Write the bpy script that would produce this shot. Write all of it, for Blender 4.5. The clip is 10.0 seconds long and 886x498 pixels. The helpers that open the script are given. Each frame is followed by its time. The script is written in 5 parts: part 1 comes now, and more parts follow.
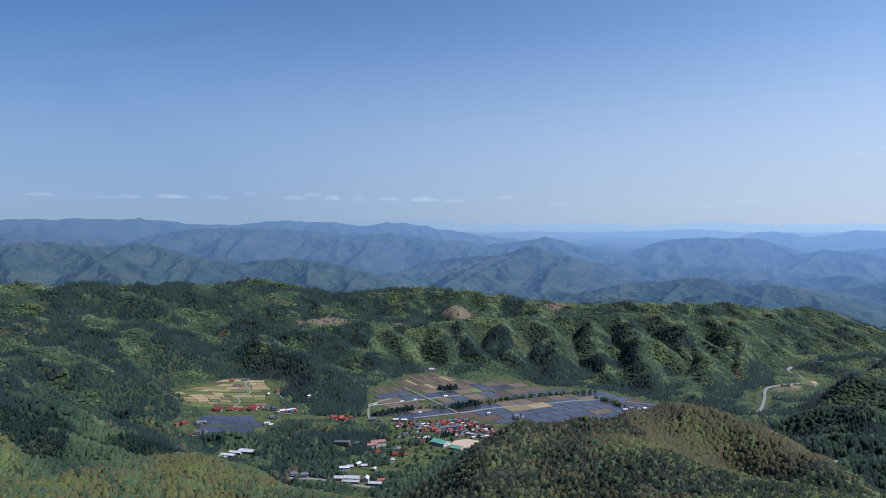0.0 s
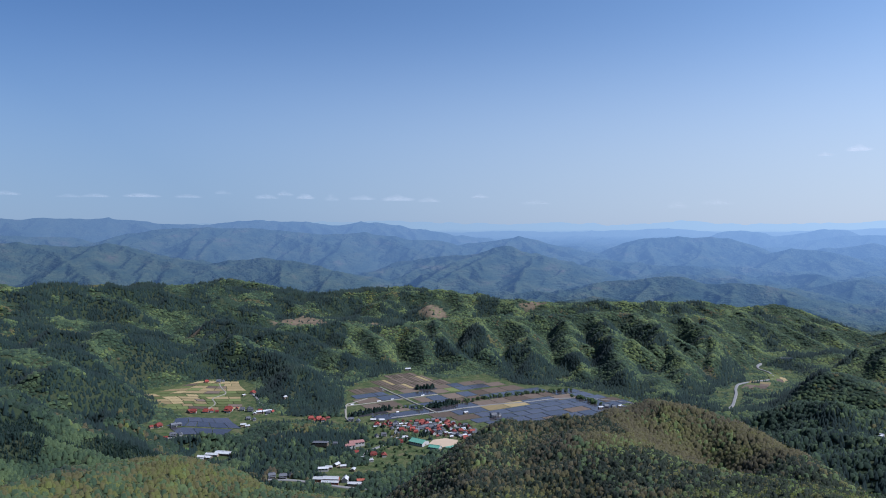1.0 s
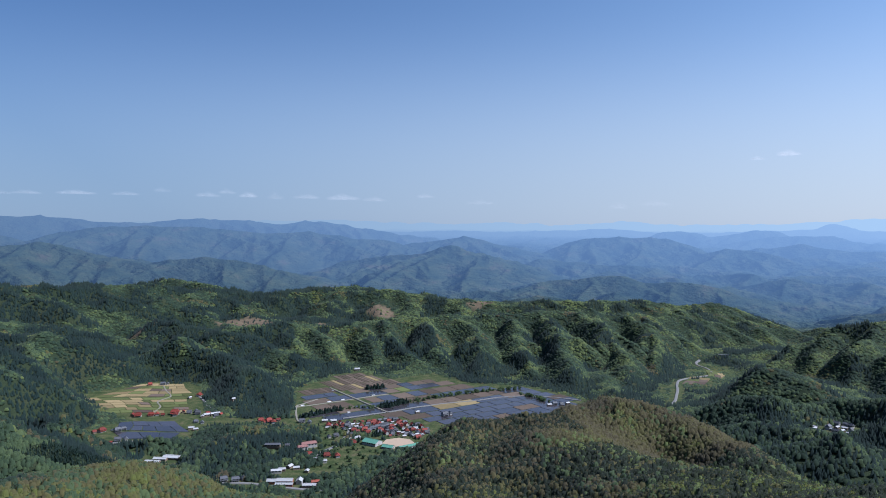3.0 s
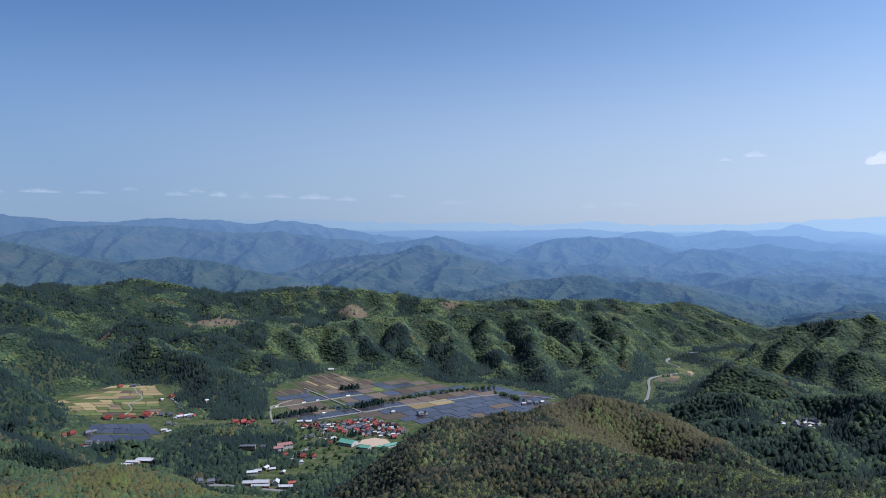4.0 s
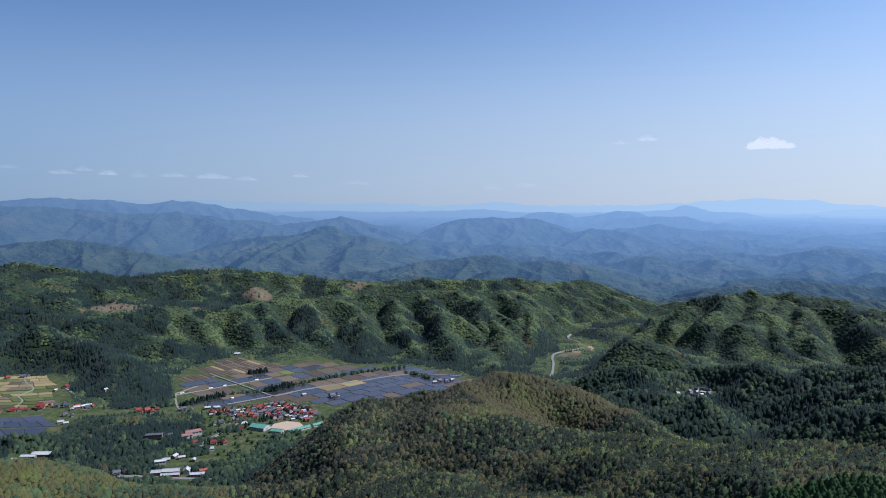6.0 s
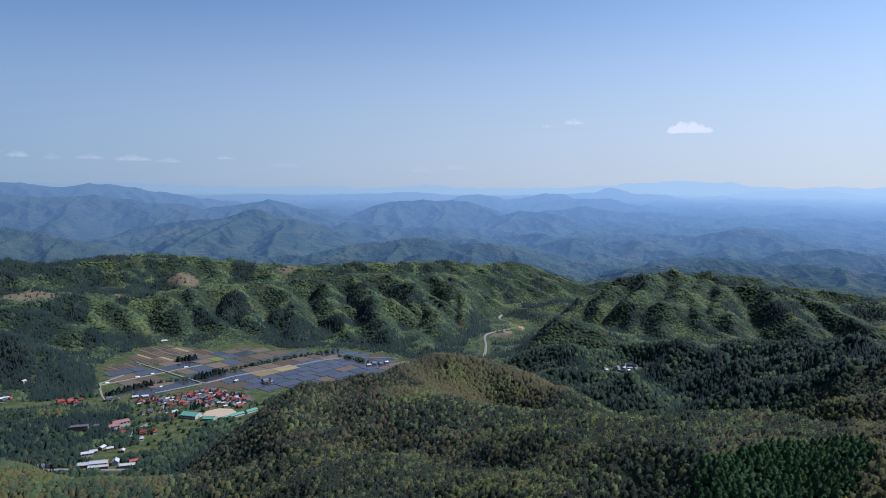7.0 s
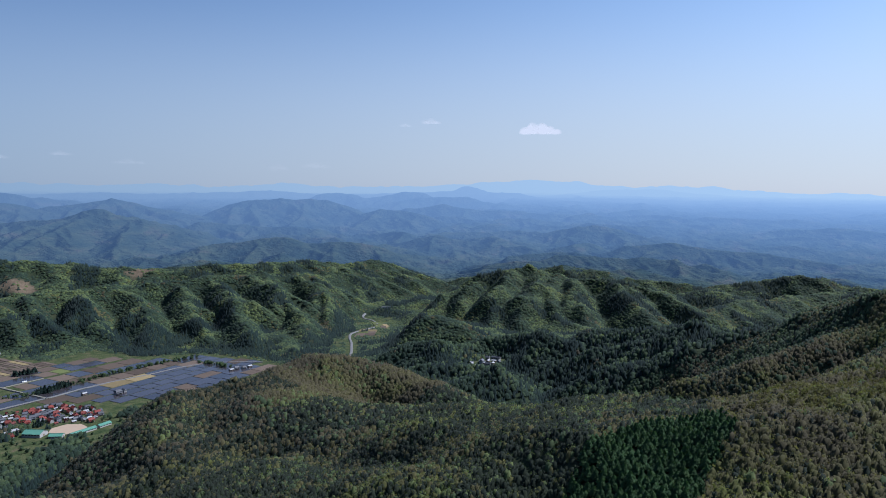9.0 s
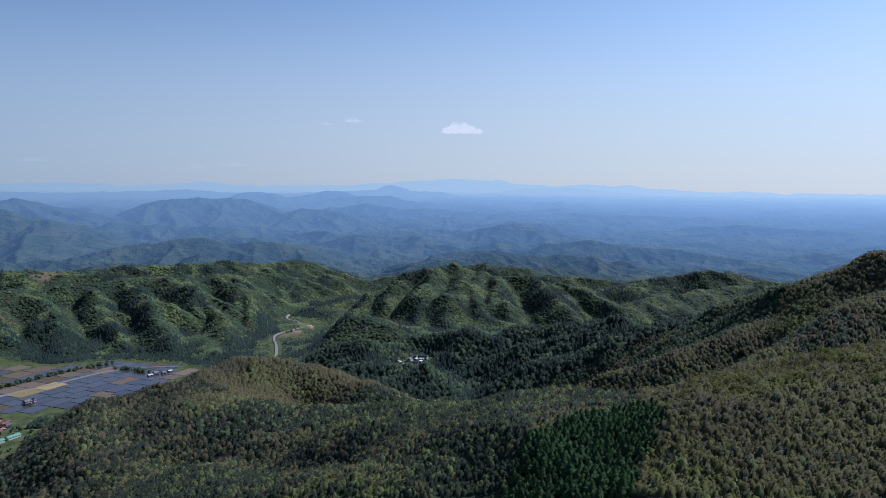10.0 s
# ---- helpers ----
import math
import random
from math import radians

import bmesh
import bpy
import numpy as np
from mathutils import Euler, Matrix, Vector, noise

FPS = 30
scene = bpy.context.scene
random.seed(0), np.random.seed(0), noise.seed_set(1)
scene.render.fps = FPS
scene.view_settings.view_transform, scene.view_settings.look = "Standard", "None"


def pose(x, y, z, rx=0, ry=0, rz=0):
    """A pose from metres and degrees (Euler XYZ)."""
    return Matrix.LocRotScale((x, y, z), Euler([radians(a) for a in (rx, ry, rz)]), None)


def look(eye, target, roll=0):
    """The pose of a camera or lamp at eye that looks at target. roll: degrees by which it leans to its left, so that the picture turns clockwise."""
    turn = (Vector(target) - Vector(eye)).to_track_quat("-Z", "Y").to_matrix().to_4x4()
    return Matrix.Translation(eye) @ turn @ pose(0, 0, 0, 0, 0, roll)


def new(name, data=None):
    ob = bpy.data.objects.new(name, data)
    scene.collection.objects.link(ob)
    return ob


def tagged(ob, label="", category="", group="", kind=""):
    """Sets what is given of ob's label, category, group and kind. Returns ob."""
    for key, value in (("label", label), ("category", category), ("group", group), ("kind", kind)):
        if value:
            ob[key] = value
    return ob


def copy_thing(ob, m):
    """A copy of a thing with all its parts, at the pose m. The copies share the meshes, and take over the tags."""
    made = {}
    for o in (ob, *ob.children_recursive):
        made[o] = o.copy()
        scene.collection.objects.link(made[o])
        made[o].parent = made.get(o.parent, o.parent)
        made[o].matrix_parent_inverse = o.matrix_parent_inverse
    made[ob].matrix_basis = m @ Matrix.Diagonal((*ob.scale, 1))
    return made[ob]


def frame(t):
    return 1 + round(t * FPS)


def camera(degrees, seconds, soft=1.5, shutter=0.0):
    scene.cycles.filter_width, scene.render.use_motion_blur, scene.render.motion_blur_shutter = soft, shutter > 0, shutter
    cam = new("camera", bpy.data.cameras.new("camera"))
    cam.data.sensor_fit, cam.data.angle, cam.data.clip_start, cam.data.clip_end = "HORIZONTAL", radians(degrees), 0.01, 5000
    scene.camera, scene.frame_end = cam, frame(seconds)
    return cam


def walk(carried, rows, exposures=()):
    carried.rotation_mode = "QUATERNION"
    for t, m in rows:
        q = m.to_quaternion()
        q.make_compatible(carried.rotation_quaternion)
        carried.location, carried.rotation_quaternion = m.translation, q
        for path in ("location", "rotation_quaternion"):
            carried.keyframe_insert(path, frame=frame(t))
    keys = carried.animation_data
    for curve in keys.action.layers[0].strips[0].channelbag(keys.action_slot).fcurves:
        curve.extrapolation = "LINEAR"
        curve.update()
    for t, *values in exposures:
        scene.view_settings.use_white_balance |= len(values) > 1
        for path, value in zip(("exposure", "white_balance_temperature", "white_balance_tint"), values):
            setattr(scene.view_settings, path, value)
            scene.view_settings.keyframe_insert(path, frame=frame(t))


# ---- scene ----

# ======== camera and its walk ========
cam = camera(62.95, 10.0, soft=0.95)
ROWS = [
    (0.0, 0.0, 0.0, 390.0, -1.68, -0.05, 0.00),
    (0.5, -5.2, -1.2, 390.5, -1.69, 0.02, -1.09),
    (1.0, -10.5, -2.3, 390.9, -1.73, -0.01, -2.20),
    (1.5, -15.7, -3.5, 391.5, -1.75, -0.08, -3.33),
    (2.0, -20.9, -5.0, 392.1, -1.76, -0.22, -4.47),
    (2.5, -25.9, -6.6, 392.6, -1.77, -0.27, -5.62),
    (4.0, -41.7, -10.6, 394.2, -1.81, -0.34, -9.09),
    (4.5, -46.8, -11.5, 394.7, -1.83, -0.40, -10.26),
    (5.0, -51.6, -12.0, 395.2, -1.84, -0.40, -11.49),
    (5.5, -56.5, -12.4, 395.5, -1.85, -0.41, -13.96),
    (5.7, -58.6, -12.5, 395.6, -2.38, -0.40, -15.12),
    (6.8, -69.9, -13.0, 396.0, -4.69, -0.33, -21.35),
    (7.0, -72.0, -13.1, 396.0, -4.65, -0.31, -22.48),
    (7.5, -77.0, -12.8, 396.2, -4.66, -0.34, -25.33),
    (8.0, -81.6, -12.3, 396.4, -4.67, -0.38, -28.00),
    (8.5, -86.2, -11.5, 396.8, -4.70, -0.37, -30.85),
    (9.0, -90.6, -10.6, 397.2, -4.72, -0.34, -33.76),
    (9.5, -95.0, -9.4, 397.5, -4.75, -0.28, -36.75),
    (10.0, -99.4, -7.9, 397.5, -4.78, -0.32, -39.92),
]
walk(cam, [(t, pose(x, y, z, 90 + pitch, roll, yaw)) for t, x, y, z, pitch, roll, yaw in ROWS],
     [(0.0, 0.58, 5450, 14), (5.0, 0.53, 5450, 14), (7.5, 0.46, 5450, 14), (10.0, 0.36, 5450, 14)])

# ======== world, sun, exposure ========
SUN_AZ, SUN_EL = 101.0, 48.0
world = bpy.data.worlds.new("sky_world")
scene.world = world
world.use_nodes = True
wn = world.node_tree.nodes
wl = world.node_tree.links
sky = wn.new("ShaderNodeTexSky")
sky.sky_type = "NISHITA"
sky.sun_disc = False
sky.sun_elevation = radians(SUN_EL)
sky.sun_rotation = radians(SUN_AZ)
sky.altitude = 600
sky.air_density = 0.85
sky.dust_density = 0.7
sky.ozone_density = 2.5
# haze low over the horizon: the clear sky fades into pale lavender air
way = wn.new("ShaderNodeTexCoord")
split = wn.new("ShaderNodeSeparateXYZ")
wl.new(way.outputs["Generated"], split.inputs[0])
fade = wn.new("ShaderNodeMapRange")
fade.interpolation_type = "SMOOTHERSTEP"
fade.inputs[1].default_value, fade.inputs[2].default_value = -0.03, 0.34
fade.inputs[3].default_value, fade.inputs[4].default_value = 0.85, 0.0
wl.new(split.outputs[2], fade.inputs[0])
air_mix = wn.new("ShaderNodeMix")
air_mix.data_type = "RGBA"
wl.new(fade.outputs[0], air_mix.inputs[0])
wl.new(sky.outputs[0], air_mix.inputs[6])
air_mix.inputs[7].default_value = (4.46, 4.78, 5.36, 1)
# fine dust in the air: brighter towards the sun, deeper blue away from it
sa, se = radians(SUN_AZ), radians(SUN_EL)
sun_dir = Vector((math.sin(sa) * math.cos(se), math.cos(sa) * math.cos(se), math.sin(se)))
facing = wn.new("ShaderNodeVectorMath")
facing.operation = "DOT_PRODUCT"
wl.new(way.outputs["Generated"], facing.inputs[0])
facing.inputs[1].default_value = sun_dir
glow = wn.new("ShaderNodeMapRange")
glow.inputs[1].default_value = -1.0
wl.new(facing.outputs["Value"], glow.inputs[0])
tint = wn.new("ShaderNodeValToRGB")
el = tint.color_ramp.elements
el.new(0.36)
el.new(0.73)
for e, p, c in zip(el, (0.0, 0.36, 0.73, 1.0), ((0.47, 0.55, 0.59), (0.475, 0.57, 0.635), (1.00, 0.97, 0.885), (1.28, 1.24, 1.10))):
    e.position = p
    e.color = (*c, 1)
wl.new(glow.outputs[0], tint.inputs[0])
glow_mix = wn.new("ShaderNodeMix")
glow_mix.data_type = "RGBA"
glow_mix.blend_type = "MULTIPLY"
glow_mix.inputs[0].default_value = 1.0
wl.new(air_mix.outputs[2], glow_mix.inputs[6])
wl.new(tint.outputs[0], glow_mix.inputs[7])
wl.new(glow_mix.outputs[2], wn["Background"].inputs[0])
wn["Background"].inputs[1].default_value = 0.099
sun_data = bpy.data.lights.new("sun", "SUN")
sun_data.energy = 4.9
sun_data.angle = radians(0.53)
sun_data.color = (1.0, 0.96, 0.91)
sun = new("sun", sun_data)
sun.matrix_world = look(sun_dir * 1000, (0, 0, 0))


# ======== materials ========
def material(name, rough=0.8, spec=0.2, metal=0.0):
    m = bpy.data.materials.new(name)
    m.use_nodes = True
    b = m.node_tree.nodes["Principled BSDF"]
    b.inputs["Roughness"].default_value = rough
    b.inputs["Specular IOR Level"].default_value = spec
    b.inputs["Metallic"].default_value = metal
    return m, m.node_tree.nodes, m.node_tree.links, b


def ramp(nodes, stops):
    r = nodes.new("ShaderNodeValToRGB")
    el = r.color_ramp.elements
    while len(el) < len(stops):
        el.new(0.5)
    for e, (p, c) in zip(el, stops):
        e.position = p
        e.color = (*c, 1)
    return r


def noise_node(nodes, links, scale, detail=4.0, rough=0.6, coord="Object"):
    tc = nodes.new("ShaderNodeTexCoord")
    n = nodes.new("ShaderNodeTexNoise")
    n.inputs["Scale"].default_value = scale
    n.inputs["Detail"].default_value = detail
    n.inputs["Roughness"].default_value = rough
    links.new(tc.outputs[coord], n.inputs["Vector"])
    return n


def mixed(nodes, links, a, b, fac, mode="MIX"):
    m = nodes.new("ShaderNodeMix")
    m.data_type = "RGBA"
    m.blend_type = mode
    for s, v in ((m.inputs[0], fac), (m.inputs[6], a), (m.inputs[7], b)):
        if isinstance(v, bpy.types.NodeSocket):
            links.new(v, s)
        elif isinstance(v, tuple):
            s.default_value = (*v, 1)
        else:
            s.default_value = v
    return m.outputs[2]


def bumped(nodes, links, b, height, strength, distance):
    bp = nodes.new("ShaderNodeBump")
    bp.inputs["Strength"].default_value = strength
    bp.inputs["Distance"].default_value = distance
    links.new(height, bp.inputs["Height"])
    links.new(bp.outputs[0], b.inputs["Normal"])


def plain(name, colour, rough=0.7, spec=0.3, grain=1.5, vary=0.25, metal=0.0, per_object=0.0):
    """A painted or weathered surface: its colour with two scales of stain, and a tint of its own for each object."""
    m, n, l, b = material(name, rough, spec, metal)
    dark = tuple(c * (1 - vary) for c in colour)
    lite = tuple(min(1, c * (1 + vary * 0.6)) for c in colour)
    n1 = noise_node(n, l, grain)
    n2 = noise_node(n, l, grain * 9, 2)
    col = mixed(n, l, dark, lite, n1.outputs[0])
    col = mixed(n, l, col, dark, mixed(n, l, (0, 0, 0), (0.5, 0.5, 0.5), n2.outputs[0]))
    if per_object:
        oi = n.new("ShaderNodeObjectInfo")
        hs = n.new("ShaderNodeHueSaturation")
        mr = n.new("ShaderNodeMapRange")
        mr.inputs[3].default_value = 1 - per_object
        mr.inputs[4].default_value = 1 + per_object
        l.new(oi.outputs["Random"], mr.inputs[0])
        l.new(mr.outputs[0], hs.inputs["Value"])
        l.new(col, hs.inputs["Color"])
        col = hs.outputs[0]
    l.new(col, b.inputs["Base Color"])
    return m


def leafy(name, stops, rough=0.85, spec=0.15):
    """Foliage: every tree has a tone of its own; fine noise breaks up the crown."""
    m, n, l, b = material(name, rough, spec)
    at = n.new("ShaderNodeAttribute")
    at.attribute_name = "tone"
    r = ramp(n, stops)
    l.new(at.outputs["Fac"], r.inputs[0])
    n1 = noise_node(n, l, 0.55, 3)
    dk = mixed(n, l, r.outputs[0], (0.62, 0.62, 0.62), 1.0, "MULTIPLY")
    lt = mixed(n, l, r.outputs[0], (1.28, 1.28, 1.24), 1.0, "MULTIPLY")
    col = mixed(n, l, dk, lt, n1.outputs[0])
    l.new(col, b.inputs["Base Color"])
    b.inputs["Sheen Weight"].default_value = 0.06
    b.inputs["Sheen Roughness"].default_value = 0.6
    tr = n.new("ShaderNodeBsdfTranslucent")
    l.new(mixed(n, l, col, (1.2, 1.3, 0.85), 1.0, "MULTIPLY"), tr.inputs[0])
    mx = n.new("ShaderNodeMixShader")
    mx.inputs[0].default_value = 0.48
    l.new(b.outputs[0], mx.inputs[1])
    l.new(tr.outputs[0], mx.inputs[2])
    l.new(mx.outputs[0], n["Material Output"].inputs[0])
    return m


# broadleaf greens carry extra blue, painted in for haze over the farther woods
M_BROAD = leafy("broadleaf_foliage", [(0.0, (0.028, 0.050, 0.032)), (0.35, (0.054, 0.086, 0.045)), (0.75, (0.098, 0.134, 0.056)), (1.0, (0.145, 0.178, 0.062))])
M_BARE = leafy("budding_foliage", [(0.0, (0.078, 0.066, 0.042)), (0.4, (0.104, 0.090, 0.046)), (0.7, (0.120, 0.112, 0.044)), (1.0, (0.130, 0.146, 0.038))])
M_CEDAR = leafy("cedar_foliage", [(0.0, (0.014, 0.030, 0.028)), (0.6, (0.020, 0.040, 0.033)), (1.0, (0.034, 0.056, 0.040))])
M_PINE = leafy("pine_foliage", [(0.0, (0.024, 0.034, 0.024)), (0.6, (0.034, 0.046, 0.027)), (1.0, (0.054, 0.066, 0.032))])
M_YOUNG = leafy("young_pine_foliage", [(0.0, (0.030, 0.066, 0.026)), (0.6, (0.045, 0.094, 0.032)), (1.0, (0.072, 0.120, 0.040))])
M_BARK = plain("bark", (0.12, 0.09, 0.065), 0.9, 0.1, 2.0, 0.4)


def ground_material():
    m, n, l, b = material("forest_floor", 0.95, 0.1)
    a = noise_node(n, l, 0.012, 6)
    c = noise_node(n, l, 0.25, 5)
    r = ramp(n, [(0.3, (0.022, 0.034, 0.018)), (0.5, (0.032, 0.045, 0.022)), (0.7, (0.050, 0.056, 0.029))])
    l.new(a.outputs[0], r.inputs[0])
    at = n.new("ShaderNodeAttribute")
    at.attribute_name = "meadow"
    g = ramp(n, [(0.34, (0.030, 0.050, 0.018)), (0.46, (0.056, 0.076, 0.028)), (0.56, (0.092, 0.102, 0.042)), (0.66, (0.140, 0.112, 0.066))])
    n3 = noise_node(n, l, 0.05, 7, 0.75)
    l.new(n3.outputs[0], g.inputs[0])
    col = mixed(n, l, r.outputs[0], g.outputs[0], at.outputs["Fac"])
    cl = n.new("ShaderNodeAttribute")
    cl.attribute_name = "cleared"
    e = ramp(n, [(0.35, (0.12, 0.090, 0.058)), (0.65, (0.20, 0.15, 0.10))])
    l.new(n3.outputs[0], e.inputs[0])
    col = mixed(n, l, col, e.outputs[0], cl.outputs["Fac"])
    col = mixed(n, l, col, mixed(n, l, col, (0.45, 0.45, 0.45), 1.0, "MULTIPLY"), c.outputs[0])
    l.new(col, b.inputs["Base Color"])
    bumped(n, l, b, c.outputs[0], 0.6, 2.0)
    return m


M_GROUND = ground_material()


# ======== the lie of the land ========
def lattice(ix, iy, seed):
    """A repeatable random number between 0 and 1 for each lattice point."""
    h = (ix.astype(np.int64) * 374761393 + iy.astype(np.int64) * 668265263 + seed * 144665) & 0x7FFFFFFF
    h = ((h ^ (h >> 13)) * 1274126177) & 0x7FFFFFFF
    return ((h ^ (h >> 16)) & 0xFFFF) / 65535.0


def value_noise(x, y, seed=0):
    ix, iy = np.floor(x), np.floor(y)
    fx, fy = x - ix, y - iy
    fx, fy = fx * fx * (3 - 2 * fx), fy * fy * (3 - 2 * fy)
    a, b = lattice(ix, iy, seed), lattice(ix + 1, iy, seed)
    c, d = lattice(ix, iy + 1, seed), lattice(ix + 1, iy + 1, seed)
    return (a + (b - a) * fx) * (1 - fy) + (c + (d - c) * fx) * fy


def fbm(x, y, octaves=4, seed=0):
    s, amp, tot = 0.0, 1.0, 0.0
    for k in range(octaves):
        s = s + amp * value_noise(x * 2 ** k + 17.3 * k, y * 2 ** k - 9.1 * k, seed + k)
        tot += amp
        amp *= 0.5
    return s / tot


def ridged(x, y, octaves=4, seed=0, gain=0.5):
    s, amp, tot = 0.0, 1.0, 0.0
    for k in range(octaves):
        v = 1 - np.abs(2 * value_noise(x * 2 ** k + 5.7 * k, y * 2 ** k + 3.3 * k, seed + k) - 1)
        s = s + amp * v * v
        tot += amp
        amp *= gain
    return s / tot


def smooth(a, b, v):
    t = np.clip((v - a) / (b - a), 0, 1)
    return t * t * (3 - 2 * t)


# crest lines: points, fall of the flanks, width of the rounded top
# the spur in front of the camera, its broad shoulder and its knoll
NEAR_SPUR = [
    ([(380, 40, 316), (310, 105, 314), (235, 150, 304), (200, 230, 283), (200, 340, 255), (200, 440, 228), (170, 560, 202), (150, 640, 199), (200, 735, 194), (248, 757, 201)], 0.75, 90),
    ([(170, 560, 200), (60, 560, 190), (48, 650, 183), (95, 742, 187), (210, 746, 193)], 0.85, 40),
    ([(210, 748, 195), (248, 759, 202), (280, 749, 204), (302, 717, 199), (313, 666, 195), (316, 627, 188), (296, 500, 198), (260, 340, 236)], 0.95, 28),
    ([(200, 230, 280), (130, 240, 262), (66, 441, 210), (57, 530, 188)], 0.7, 60),
]
# the hill on the other side of the hollow
HOLLOW_HILL = [
    ([(-420, 400, 245), (-301, 487, 206), (-275, 560, 200), (-235, 618, 190), (-188, 620, 174)], 0.75, 45),
    ([(-188, 620, 174), (-155, 597, 172), (-101, 574, 170), (-37, 560, 172), (57, 530, 186)], 0.75, 40),
]
# the long ridge that climbs on the far side of the side valley
LONG_RIDGE = [
    ([(985, 1060, 100), (930, 880, 140), (885, 705, 176), (845, 577, 206), (825, 481, 245), (812, 401, 282), (790, 328, 314), (785, 287, 332), (820, 100, 390)], 0.8, 30),
    ([(800, 340, 300), (700, 378, 254), (582, 423, 221), (524, 486, 179)], 0.8, 14),
    ([(790, 250, 325), (620, 280, 270), (530, 320, 235), (460, 400, 180)], 0.8, 16),
    ([(845, 577, 206), (780, 690, 150), (720, 790, 95)], 0.7, 20),
    ([(885, 705, 176), (840, 850, 120), (790, 950, 85)], 0.7, 20),
]
# the steep green hill beyond the side valley
GREEN_HILL_TOP = [(1090, 1919, -10), (1365, 1996, 88), (1559, 1924, 128), (1639, 1834, 98), (1738, 1657, 88), (1796, 1509, 78), (1765, 1371, 12)]
# the upland behind the fields: its brow, and the foot of its wooded front
BROW = [(-420, 2190, 88), (-250, 2230, 86), (-100, 2250, 88), (100, 2320, 92), (330, 2360, 100), (560, 2370, 105), (760, 2400, 108), (900, 2420, 90), (1050, 2480, 70), (1200, 2560, 50)]
FRONT_FOOT = [(-270, 2010, 6), (-140, 1985, 4), (-50, 1975, 3), (90, 1880, 2), (185, 1925, 2), (285, 1790, 2), (420, 1735, 2), (560, 1600, 8), (660, 1620, 4), (740, 1790, -6), (880, 1990, -20), (970, 2190, -26), (1120, 2330, -28)]
UPLAND = [
    ([(-99, 2890, 150), (209, 2781, 128), (448, 2648, 112), (832, 2590, 116), (1100, 2650, 104), (1350, 2700, 88), (1500, 2720, 52), (1650, 2730, 5)], 0.6, 30),
    ([(-1750, 1900, 230), (-1356, 2212, 212), (-1119, 2450, 195), (-765, 2687, 175), (-499, 2845, 130), (-99, 2890, 140)], 0.55, 40),
    ([(-1133, 2993, 157), (-980, 2888, 154), (-820, 2729, 124), (-689, 2559, 90)], 0.6, 22),
    ([(-920, 3065, 161), (-796, 3048, 172), (-607, 2938, 155), (-479, 2860, 123), (-313, 2782, 113)], 0.6, 22),
    ([(-347, 3081, 103), (-157, 3146, 130), (-59, 3149, 129), (112, 3098, 114), (271, 2988, 107)], 0.5, 40),
    ([(-1099, 1789, 152), (-1085, 1914, 148), (-1010, 2067, 141), (-868, 2076, 109), (-723, 2078, 80), (-590, 2068, 65)], 0.55, 25),
]
# the wooded hills left of the fields, their noses pointing at the valley floor
SIDE_HILLS = [
    ([(-912, 1836, 129), (-796, 1835, 126), (-654, 1837, 86), (-560, 1880, 60)], 0.55, 18),
    ([(-1100, 1400, 150), (-891, 1448, 126), (-879, 1548, 130), (-839, 1637, 123), (-749, 1637, 105), (-660, 1660, 60)], 0.6, 18),
    ([(-900, 1050, 170), (-692, 1124, 150), (-672, 1182, 117), (-642, 1289, 93), (-589, 1379, 62), (-530, 1441, 23)], 0.6, 16),
    ([(-553, 833, 196), (-556, 903, 173), (-564, 991, 142), (-549, 1067, 107), (-525, 1101, 64)], 0.65, 16),
    ([(-498, 750, 188), (-499, 809, 166), (-495, 869, 133), (-488, 919, 93)], 0.65, 14),
    ([(-730, 1424, 119), (-664, 1500, 87), (-600, 1520, 50)], 0.6, 16),
    ([(-611, 2270, 98), (-446, 2154, 80), (-297, 2058, 62), (-190, 1945, 30)], 0.6, 16),
]
# rounded wooded hills in the side valley
VALLEY_HILLS = [
    ([(671, 1356, 30), (705, 1280, 69), (715, 1215, 75), (730, 1170, 71)], 0.6, 14),
    ([(790, 1190, 78), (841, 1152, 98), (870, 1090, 106), (860, 990, 110)], 0.6, 14),
    ([(555, 1078, 62), (602, 1085, 68), (637, 1040, 78), (645, 961, 82)], 0.6, 12),
    ([(506, 909, 82), (562, 897, 94), (610, 887, 100)], 0.6, 12),
    ([(811, 1565, 62), (863, 1476, 82), (907, 1388, 78)], 0.55, 14),
]
# low hills behind the steep green hill
BACK_HILLS = [
    ([(2487, 1877, -8), (2592, 1723, 28), (2684, 1570, 60), (2737, 1474, 46), (2794, 1360, 25)], 0.5, 25),
    ([(2065, 2212, 15), (2230, 2038, 27), (2350, 1892, 15), (2392, 1752, 0)], 0.5, 25),
    ([(1750, 1359, 24), (1994, 1358, 46), (2241, 1338, 47), (2400, 1254, 53)], 0.5, 25),
    ([(2050, 2650, 26), (2250, 2450, 46), (2400, 2300, 16)], 0.5, 20),
    ([(1900, 2250, 8), (2050, 2050, 28), (2150, 1900, 4)], 0.5, 20),
    ([(2000, 1720, 10), (2150, 1620, 32), (2320, 1550, 8)], 0.5, 20),
    ([(1720, 2520, 16), (1860, 2430, 34), (1990, 2350, 4)], 0.5, 20),
]
# the wooded knob between the two groups of fields, the low wood below it, low hills round the hamlet
KNOBS = [
    ([(-490, 1960, 95), (-400, 1870, 76), (-314, 1772, 54), (-219, 1706, 38), (-165, 1655, 8)], 0.62, 18),
    ([(-330, 1780, 56), (-310, 1680, 46), (-290, 1590, 22)], 0.6, 18),
    ([(-265, 1730, 44), (-215, 1640, 24), (-190, 1590, 8)], 0.6, 14),
    ([(-300, 1210, 14), (-170, 1300, 16)], 0.25, 60),
]


